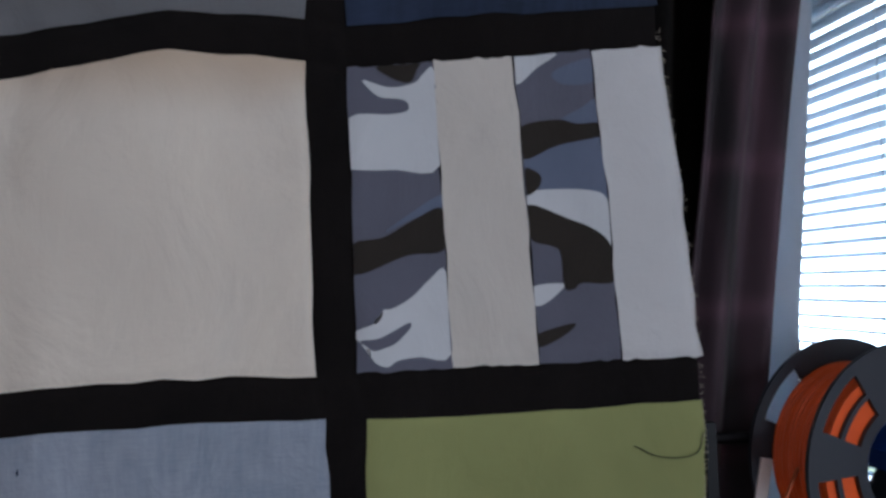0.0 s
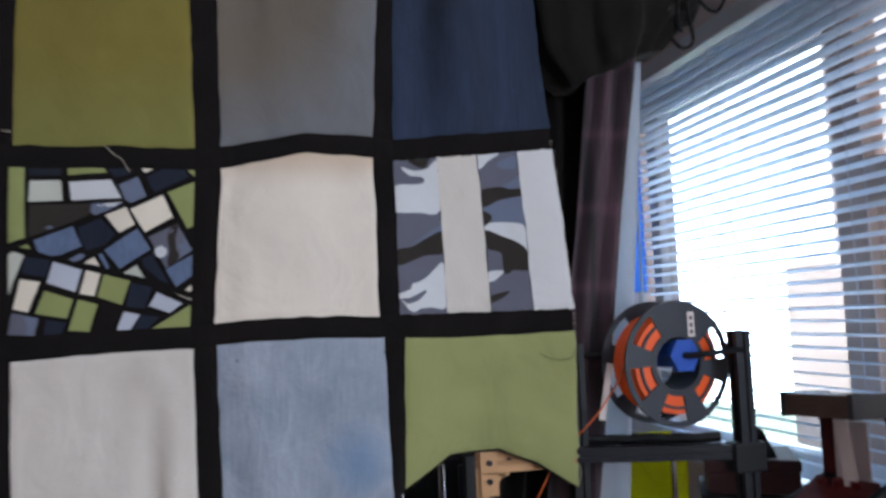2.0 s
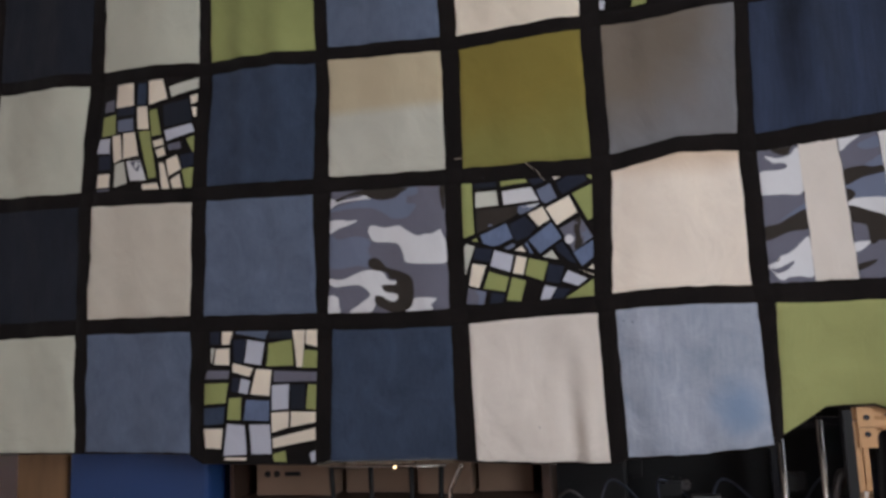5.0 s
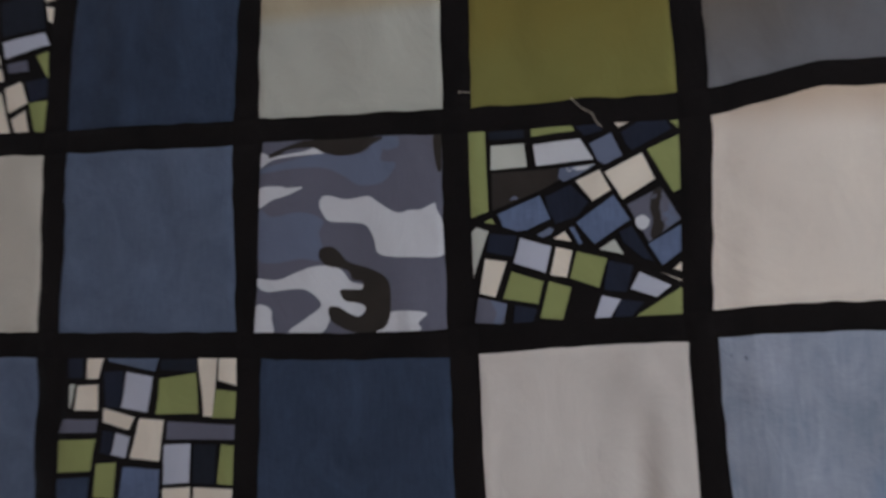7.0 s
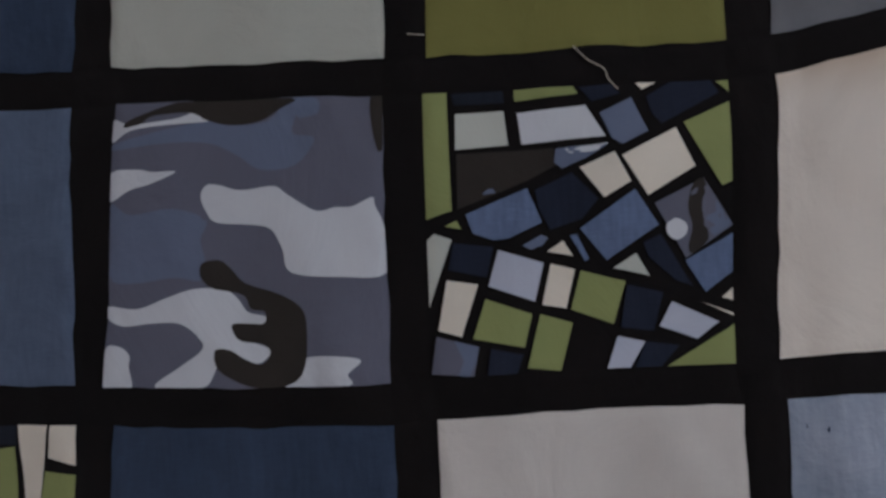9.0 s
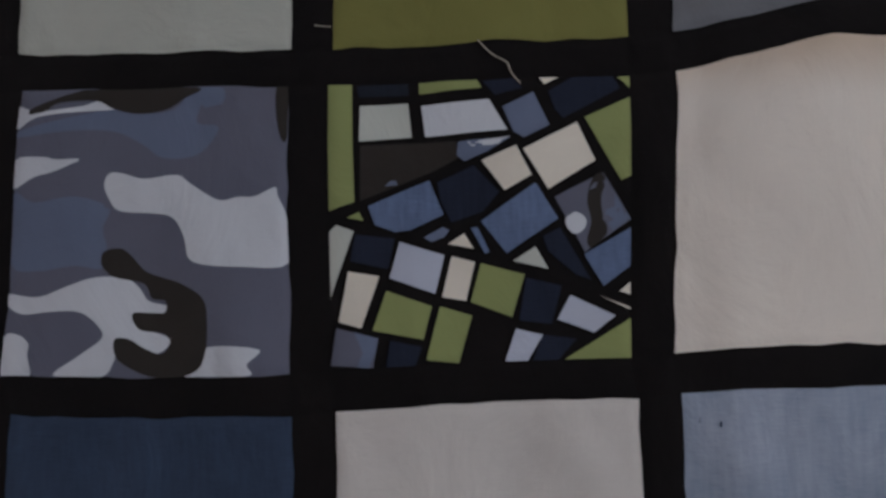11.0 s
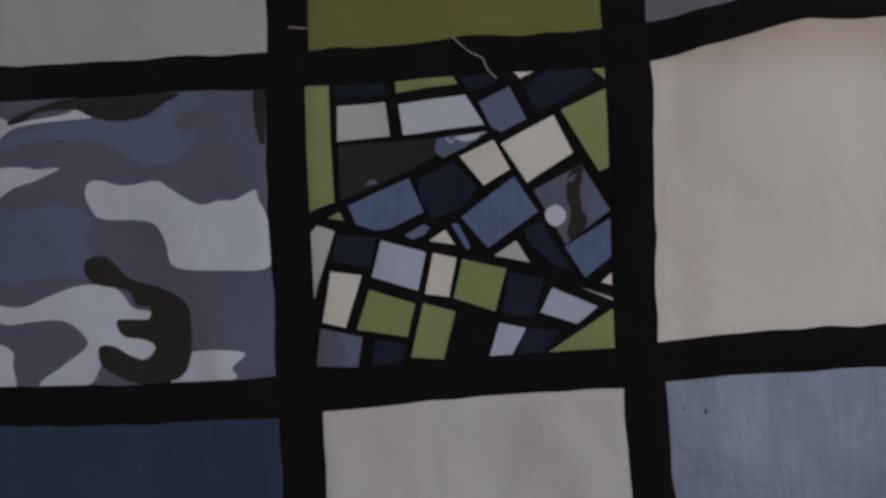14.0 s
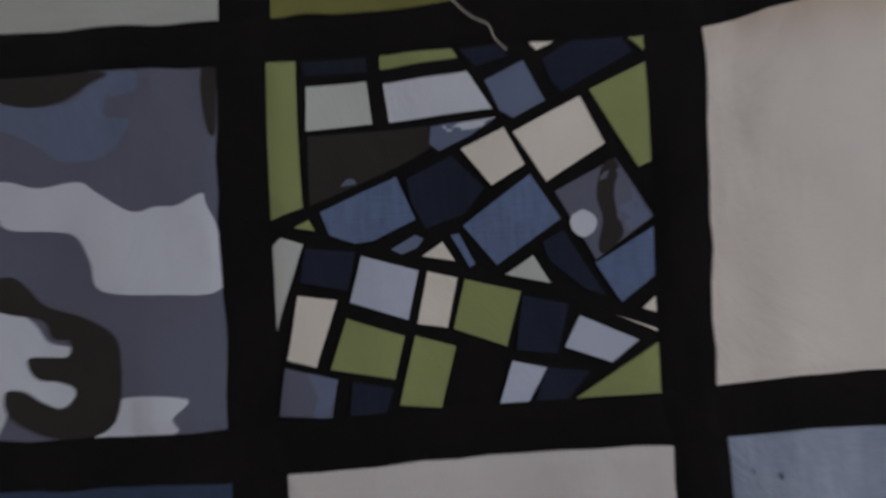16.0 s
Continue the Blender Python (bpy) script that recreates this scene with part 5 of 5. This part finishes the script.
# carriage, belts and small works in the dark of the frame
for i in range(26):
    a = random.Random(40 + i)
    x, y, z = a.uniform(-0.42, 0.06), a.uniform(0.12, 0.42), a.uniform(0.86, 1.05)
    if i % 3:
        part("fitting", boxed(x - a.uniform(0.01, 0.04), x + a.uniform(0.01, 0.04), y, y + 0.03, z - a.uniform(0.004, 0.03), z + a.uniform(0.004, 0.02), 0.002), M["black" if i % 4 else "grit"], printer)
    else:
        part("pulley", moved(ring(bmesh.new(), 0.003, a.uniform(0.008, 0.016), -0.006, 0.006, 16), pose(x, y, z, 90, 0, 0)), M["grit"], printer)
for k in range(5):
    a = random.Random(80 + k)
    x = -0.35 + 0.12 * k
    part("wire", tube(bmesh.new(), curve([(x, 0.2, 0.8), (x + a.uniform(-.05, .05), 0.16, 0.93), (x + a.uniform(-.1, .1), 0.2, 1.04), (x + 0.1, 0.25, 0.95)], 8), 0.0025, 6), M["cable"], printer, smooth=True)
part("hose", tube(bmesh.new(), curve([(0.085, 0.10, 0.78), (0.078, 0.09, 0.95), (0.10, 0.10, 1.06), (0.118, 0.11, 1.02), (0.11, 0.12, 0.86)], 8), 0.011, 8), M["grit"], printer, "pale grey ribbed hose", smooth=True)
part("back_panel", boxed(-0.45, 0.46, 0.50, 0.52, 0.75, 1.16, 0.003), M["black"], printer, "black rear panel")
part("screen", boxed(0.16, 0.24, 0.34, 0.36, 0.98, 1.12, 0.004), M["cable"], printer, "dark blue-black side panel")

# the spool: two flanges, wound filament, hub, axle
axis = Vector((0.16, -1.0, 0.0))
turn = axis.to_track_quat("Z", "Y").to_matrix().to_4x4()
spool = thing("filament_spool", (0, 0, 0), "charcoal spool of orange filament on a blue hub", "spool")
mid = Vector((0.463, 0.004, 1.362))
SP = Matrix.Translation((mid.x, mid.y, mid.z - 0.031)) @ turn
R = 0.109


def flange(h):
    bm = bmesh.new()
    ring(bm, R - 0.010, R, h - 0.002, h + 0.002, 64)
    ring(bm, 0.0455, 0.056, h - 0.0019, h + 0.0019, 48)
    n = 6
    ring(bm, 0.0555, R - 0.0075, h - 0.0016, h + 0.0016, 12, math.radians(50), math.radians(105))
    for k in range(n):
        a = 2 * math.pi * k / n + 0.87
        ring(bm, 0.0555, R - 0.0075, h - 0.0018, h + 0.0018, 8, a - 0.22, a + 0.22)
        b = a + math.pi / n
        ring(bm, 0.074, 0.0785, h - 0.0017, h + 0.0017, 6, b - 0.34, b + 0.34)
    return moved(bm, SP)


part("flange", flange(0.036), M["plastic"], spool, "charcoal plastic flange with cut-outs")
part("flange", flange(-0.036), M["plastic"], spool, "charcoal plastic flange with cut-outs")
bm = bmesh.new()
turns = []
for i in range(40):
    h, rr = -0.0335 + 0.067 * i / 39, 0.085 + 0.0011 * (i % 2) + 0.001 * math.sin(i * 0.7)
    turns.append([bm.verts.new((rr * math.cos(2 * math.pi * k / 48), rr * math.sin(2 * math.pi * k / 48), h)) for k in range(48)])
for i in (0, -1):
    turns.insert(0 if i == 0 else len(turns), [bm.verts.new((0.056 * math.cos(2 * math.pi * k / 48), 0.056 * math.sin(2 * math.pi * k / 48), -0.0335 if i == 0 else 0.0335)) for k in range(48)])
for p, q in zip(turns, turns[1:]):
    for k in range(48):
        bm.faces.new((p[k], p[(k + 1) % 48], q[(k + 1) % 48], q[k]))
part("winding", moved(bm, SP), M["orange"], spool, "wound orange filament")
part("core", moved(ring(bmesh.new(), 0.046, 0.0545, -0.0335, 0.0335, 40), SP), M["plastic"], spool)
bm = bmesh.new()
ring(bm, 0.0062, 0.024, -0.05, 0.052, 6)
ring(bm, 0.0242, 0.031, 0.040, 0.052, 6)
part("hub", moved(bm, SP @ pose(0.004, 0.014, 0.0)), M["hub"], spool, "royal blue plastic hub")
part("flange_label", moved(boxed(-0.007, 0.007, 0.045, 0.088, 0.0383, 0.0392), SP @ pose(0.030, 0.0, 0, 0, 0, 0)), M["paper"], spool, "small printed label")
for i in range(3):
    part("label_bar", moved(boxed(-0.003, 0.003, 0.05 + 0.012 * i, 0.057 + 0.012 * i, 0.0394, 0.0398), SP @ pose(0.030, 0.0, 0, 0, 0, 0)), M["plastic"], spool)
part("axle", tube(bmesh.new(), [(0.302, 0.048, 1.350), (0.39, 0.06, 1.345), tuple(SP @ Vector((0.004, 0.014, -0.058))), tuple(SP @ Vector((0.004, 0.014, 0.068))), (FX, FY - 0.012, 1.352)], 0.0055, 10), M["ext"], spool, "dark metal axle", smooth=True)
part("strand", tube(bmesh.new(), curve([tuple(SP @ Vector((-0.086, 0.0, 0.0))), (0.355, -0.01, 1.29), (0.315, -0.006, 1.24), (0.27, 0.03, 1.185), (0.235, 0.045, 1.12), (0.20, 0.07, 1.03), (0.185, 0.09, 0.92)], 8), 0.0016, 6), M["amber"], spool, "loose orange filament strand", smooth=True)
part("tag", moved(boxed(-0.006, 0.006, -0.001, 0.001, -0.05, 0.05), pose(0.355, 0.02, 1.285, 0, 12, 0)), M["paper"], spool, "white paper tag")


# ---- things on the desk by the window ----
def yellow_sheet():
    g = thing("yellow_panel", (0.56, 0.34, 0.75), "bright yellow plastic panel with a curved cut-out", "panel")
    g.matrix_world = Matrix()
    bm = bmesh.new()
    left, right = [], []
    n = 30
    for j in range(n + 1):
        t = j / n
        z = 0.75 + 0.40 * t
        xl = 0.600 + 0.028 * math.cos(2 * math.pi * (t - 0.55) * 1.15) - (0.03 if t > 0.85 else 0)
        left.append((xl, z))
        right.append((0.666 - 0.006 * math.sin(6 * t), z))
    rows = [[bm.verts.new((x, y, z)) for x, z, y in ((l[0], l[1], 0.37), (r[0], r[1], 0.33), (r[0], r[1], 0.336), (l[0], l[1], 0.376))] for l, r in zip(left, right)]
    for p, q in zip(rows, rows[1:]):
        for k in range(4):
            bm.faces.new((p[k], p[(k + 1) % 4], q[(k + 1) % 4], q[k]))
    bm.faces.new(rows[0])
    bm.faces.new(rows[-1][::-1])
    part("front_sheet", bm, M["yellow"], g)
    part("back_sheet", boxed(0.56, 0.67, 0.39, 0.40, 0.75, 1.15, 0.003), M["yellow"], g)
    for z in (1.12, 0.96):
        part("rivet", moved(ring(bmesh.new(), 0.0004, 0.004, 0, 0.003, 10), pose(0.648, 0.343, z, 90, 0, 0)), M["black"], g)


yellow_sheet()

tower = thing("drawer_tower", (0.69, 0.2, 0.75), "translucent plastic drawer tower with black rims", "drawers")
tower.matrix_world = Matrix()
TM = pose(0.735, 0.195, 0, 0, 0, -28)
part("body", moved(boxed(-0.093, 0.093, -0.085, 0.10, 0.75, 1.045, 0.006), TM), M["milky"], tower)
part("top", moved(boxed(-0.10, 0.10, -0.098, 0.106, 1.046, 1.059, 0.005), TM), M["black"], tower, "black plastic top")
for i in range(4):
    z = 0.752 + 0.073 * i
    d = part("drawer", moved(boxed(-0.086, 0.086, -0.097, -0.0865, z, z + 0.062, 0.004), TM), M["milky"], tower)
    part("handle", moved(boxed(-0.03, 0.03, -0.108, -0.0975, z + 0.038, z + 0.052, 0.003), TM), M["milky"], d)
    part("rim", moved(boxed(-0.096, 0.096, -0.0995, -0.0866, z + 0.0635, z + 0.0725, 0.002), TM), M["black"], tower)

crate = thing("maroon_box", (0.70, 0.2, 1.06), "dark maroon cardboard box on the drawer tower", "box")
crate.matrix_world = Matrix()
part("base", moved(boxed(-0.086, 0.086, -0.088, 0.085, 1.060, 1.102, 0.003), TM), M["maroon"], crate)
part("lid", moved(boxed(-0.089, 0.089, -0.091, 0.088, 1.103, 1.125, 0.003), TM), M["maroon"], crate)

stand = thing("black_wedge_stand", (0.73, 0.15, 1.126), "small black plastic wedge stand on the box", "stand")
stand.matrix_world = Matrix()
bm = bmesh.new()
prof = [(-0.012, 0), (0.045, 0), (0.040, 0.012), (0.022, 0.048), (0.012, 0.060), (0.002, 0.055), (-0.004, 0.03)]
a = [bm.verts.new((x, -0.03, z)) for x, z in prof]
b = [bm.verts.new((x, 0.03, z)) for x, z in prof]
for k in range(len(prof)):
    bm.faces.new((a[k], a[(k + 1) % len(prof)], b[(k + 1) % len(prof)], b[k]))
bm.faces.new(a)
bm.faces.new(b[::-1])
part("wedge", moved(bm, pose(0.705, 0.15, 1.126)), M["black"], stand)


def arcade():
    g = thing("tabletop_arcade_cabinet", (0.75, -0.08, 0.75), "black miniature arcade cabinet with wood-tone marquee and red controls", "arcade cabinet")
    g.matrix_world = Matrix()
    m = pose(0.648, -0.055, 0, 0, 0, -64)
    W, D = 0.125, 0.185
    prof = [(0.02, 0.75), (D, 0.75), (D, 1.243), (D - 0.03, 1.263), (-0.005, 1.275), (-0.005, 1.233), (0.118, 1.224), (0.128, 1.21), (0.128, 1.118), (0.0, 1.095), (-0.01, 1.07)]
    for x0, x1 in ((0.0, 0.008), (W - 0.008, W)):
        bm = bmesh.new()
        a = [bm.verts.new((x0, y, z)) for y, z in prof]
        b = [bm.verts.new((x1, y, z)) for y, z in prof]
        for k in range(len(prof)):
            bm.faces.new((a[k], a[(k + 1) % len(prof)], b[(k + 1) % len(prof)], b[k]))
        bm.faces.new(a)
        bm.faces.new(b[::-1])
        part("side_panel", moved(bm, m), M["cabinet"], g)
    part("marquee", moved(boxed(0.0081, W - 0.0081, -0.004, 0.05, 1.234, 1.272, 0.002), m), M["darkwood"], g, "dark wood-tone marquee")
    part("hood", moved(boxed(0.0081, W - 0.0081, 0.051, D - 0.03, 1.228, 1.259, 0.002), m), M["cabinet"], g)
    part("lower_front", moved(boxed(0.0081, W - 0.0081, 0.004, 0.02, 0.75, 1.068, 0.002), m), M["black"], g)
    part("control_panel", moved(boxed(0.0082, W - 0.0082, -0.05, 0.05, -0.006, 0.006, 0.002), m @ pose(0, 0.042, 1.098, 18, 0, 0)), M["red"], g, "red printed control panel")
    for x in (0.03, 0.06, 0.09):
        part("button", moved(ring(bmesh.new(), 0.0005, 0.009, 0, 0.012, 14), m @ pose(x, 0.06, 1.112, 18, 0, 0)), M["red"], g, "red push button")
    part("screen_bezel", moved(boxed(0.0081, 0.03, 0.118, 0.127, 1.118, 1.236, 0.001), m), M["red"], g)
    part("picture_card", moved(boxed(0.032, 0.092, 0.112, 0.114, 1.112, 1.215), m), M["paper"], g, "pale printed card")
    part("paper_slip", moved(boxed(-0.012, 0.012, -0.001, 0.001, 0, 0.125), m @ pose(0.085, 0.055, 1.115, -8, -10, 0)), M["paper"], g, "leaning slip of white paper")
    part("card_mark", moved(boxed(0.05, 0.058, 0.1105, 0.1113, 1.135, 1.153), m), M["cable"], g)


arcade()


def bag():
    g = thing("pink_packet", (0.734, -0.215, 0.75), "shiny pink-red packet with white printed bars", "packet")
    g.matrix_world = Matrix()
    m = pose(0.734, -0.215, 0.750, 0, 5, 30)
    bm = bmesh.new()
    nx, nz = 12, 20
    rows = []
    for s in (1, -1):
        grid = []
        for j in range(nz + 1):
            t = j / nz
            z = 0.49 * t
            half = 0.055 * (1 - max(0, t - 0.82) ** 2 * 9)
            grid.append([bm.verts.new((half * (2 * i / nx - 1), s * 0.016 * math.sin(math.pi * i / nx) ** 0.6 * (1 - 0.7 * max(0, t - 0.7) / 0.3) - 0.0015 * s, z)) for i in range(nx + 1)])
        for p, q in zip(grid, grid[1:]):
            for k in range(nx):
                bm.faces.new((p[k], p[k + 1], q[k + 1], q[k]))
    part("pouch", moved(bm, m), M["pink"], g, smooth=True)
    for x, z, w2, h in ((-0.02, 0.42, 0.014, 0.012), (0.0, 0.385, 0.02, 0.006), (0.0, 0.35, 0.018, 0.022), (0.0, 0.315, 0.022, 0.006), (0.0, 0.295, 0.02, 0.006)):
        part("printed_bar", moved(boxed(x - w2, x + w2, -0.0205, -0.0195, z - h / 2, z + h / 2), m), M["paper"], g)


bag()
coil = thing("cable_coil", (0.80, -0.27, 0.75), "tangled coil of dark cables with one tan cable", "cable")
coil.matrix_world = Matrix()
for k in range(7):
    a = random.Random(200 + k)
    pts = []
    for i in range(26):
        th = 2 * math.pi * i / 12 + a.uniform(0, 6)
        rr = 0.065 + 0.02 * a.random() + 0.006 * math.sin(i)
        pts.append((0.712 + rr * math.cos(2 * math.pi * i / 12 + k) * 0.8, -0.30 + 0.03 * math.sin(2 * math.pi * i / 12) + 0.012 * a.random(), 1.06 + rr * math.sin(2 * math.pi * i / 12 + k) + 0.01 * a.random()))
    part("cable", tube(bmesh.new(), curve(pts, 4), 0.0045, 6), M["tan" if k == 3 else "cable"], coil, smooth=True)
for k in range(2):
    part("cable", tube(bmesh.new(), curve([(0.70 + 0.03 * k, -0.29, 1.0), (0.69 + 0.03 * k, -0.285, 0.86), (0.71, -0.27, 0.752)], 6), 0.0045, 6), M["cable"], coil, smooth=True)


# ---- shelf and things behind the lower edge ----
shelf = thing("shelf_unit", (-0.85, 0.4, 0.75), "dark wooden shelf unit standing on the desk", "shelf")
shelf.matrix_world = Matrix()
for z in (0.75, 0.985):
    part("board", boxed(-1.22, -0.50, 0.18, 0.60, z, z + 0.018, 0.002), M["darkwood"], shelf)
for x in (-1.24, -0.48):
    part("side", boxed(x - 0.01 + (0.01 if x < -1 else 0), x + 0.01 + (0.0 if x < -1 else 0), 0.18, 0.60, 0.75, 1.15, 0.002), M["darkwood"], shelf)
part("back", boxed(-1.22, -0.50, 0.602, 0.612, 0.75, 1.15), M["darkwood"], shelf)
for i, (x0, x1, y, h, mat) in enumerate(((-1.19, -0.99, 0.22, 0.105, "card"), (-0.975, -0.80, 0.26, 0.125, "card"), (-0.79, -0.66, 0.24, 0.085, "card"), (-0.65, -0.52, 0.27, 0.115, "card"))):
    b = thing("cardboard_box", (x0, y, 1.004), "grey-brown cardboard box standing on the shelf", "box", "boxes on the shelf")
    b.matrix_world = Matrix()
    part("body", boxed(x0, x1, y, y + 0.25, 1.004, 1.004 + h, 0.003), M[mat], b)
    part("lid_flap", boxed(x0 + 0.002, x1 - 0.002, y + 0.002, y + 0.12, 1.0045 + h, 1.0075 + h), M[mat], b)
    if i == 0:
        for k in (0, 1):
            part("hole", moved(ring(bmesh.new(), 0.0005, 0.008, 0, 0.002, 14), pose(x0 + 0.03 + 0.024 * k, y, 1.055, 90, 0, 0)), M["black"], b)
        part("printed_bar", boxed(x0 + 0.075, x0 + 0.115, y - 0.0015, y - 0.0003, 1.05, 1.06), M["black"], b)
for i, (x0, x1, h) in enumerate(((-1.2, -0.95, 0.17), (-0.93, -0.72, 0.19), (-0.70, -0.52, 0.16))):
    b = thing("cardboard_box", (x0, 0.22, 0.769), "grey-brown cardboard box standing on the shelf", "box", "boxes on the shelf")
    b.matrix_world = Matrix()
    part("body", boxed(x0, x1, 0.22, 0.5, 0.769, 0.769 + h, 0.003), M["card"], b)

rack = thing("tool_rack", (-0.8, 0.12, 0.75), "black metal rack of thin upright rods", "rack")
rack.matrix_world = Matrix()
for x, dx in ((-0.955, 0.012), (-0.862, 0.0), (-0.768, -0.004), (-0.70, -0.02)):
    part("rod", tube(bmesh.new(), curve([(x + dx, 0.125, 0.76), (x + dx * 0.3, 0.12, 0.98), (x, 0.115, 1.083)], 6), 0.006, 8), M["black"], rack, smooth=True)
part("rod", tube(bmesh.new(), curve([(-0.69, 0.125, 0.76), (-0.685, 0.12, 1.0), (-0.675, 0.115, 1.045), (-0.652, 0.11, 1.088)], 6), 0.0055, 8), M["steel"], rack, "bent shiny rod", smooth=True)
part("foot", boxed(-1.0, -0.63, 0.09, 0.16, 0.75, 0.765, 0.003), M["black"], rack)
part("top_bar", tube(bmesh.new(), [(-0.96, 0.115, 1.083), (-0.69, 0.115, 1.085)], 0.003, 8), M["steel"], rack, "shiny steel cross bar", smooth=True)
# Warm glint on the steel bar, put in as a tiny glowing bead.
lamp = thing("rack_glint", (-0.81, 0.10, 1.108), "tiny glowing bead for the warm glint on the rack", "lamp")
lamp.matrix_world = Matrix()
bm = bmesh.new()
bmesh.ops.create_uvsphere(bm, u_segments=12, v_segments=8, radius=0.0035)
part("glint_bead", moved(bm, pose(-0.802, 0.103, 1.084)), M["glint_bead"], lamp, "glowing bead for the glint", smooth=True)
part("bead_stem", tube(bmesh.new(), [(-0.802, 0.115, 1.086), (-0.802, 0.106, 1.085)], 0.004, 8), M["black"], lamp)

device = thing("black_monitor", (-0.4, 0.3, 0.75), "black monitor with a thin pale cable before it", "monitor")
device.matrix_world = Matrix()
part("case", boxed(-0.50, -0.31, 0.30, 0.34, 0.80, 1.10, 0.008), M["black"], device)
part("stand", boxed(-0.44, -0.37, 0.30, 0.38, 0.75, 0.80, 0.004), M["black"], device)
part("cable", tube(bmesh.new(), curve([(-0.51, 0.26, 0.85), (-0.485, 0.25, 0.96), (-0.44, 0.24, 1.01), (-0.40, 0.25, 0.98), (-0.38, 0.28, 0.92)], 6), 0.003, 6), M["grit"], device, smooth=True)

board = thing("blue_storage_bin", (-1.5, 0.2, 0), "large royal blue plastic storage bin", "bin")
board.matrix_world = Matrix()
part("body", boxed(-1.655, -1.275, 0.14, 0.60, 0.0, 1.18, 0.012), M["bin"], board)
part("rim", boxed(-1.662, -1.268, 0.133, 0.607, 1.181, 1.20, 0.006), M["bin"], board)
for x in (-1.52, -1.245):
    o = thing("orange_clamp", (x, 0.10, 0.0), "bright orange plastic clamp", "clamp", "orange clamps")
    o.matrix_world = Matrix()
    part("jaw", moved(boxed(-0.03, 0.03, -0.012, 0.012, -0.018, 0.014, 0.005), pose(x, 0.085, 1.0, 0, -12, 0)), M["orange"], o)
    part("shaft", tube(bmesh.new(), [(x, 0.085, 0.0), (x, 0.085, 0.985)], 0.008, 8), M["orange"], o)

upright = thing("wooden_post", (-1.73, 0.2, 0), "brown varnished wooden post standing by the wall", "post")
upright.matrix_world = Matrix()
part("shaft", boxed(-1.825, -1.675, 0.16, 0.28, 0.0, ZC - 0.003, 0.008), M["wood"], upright)
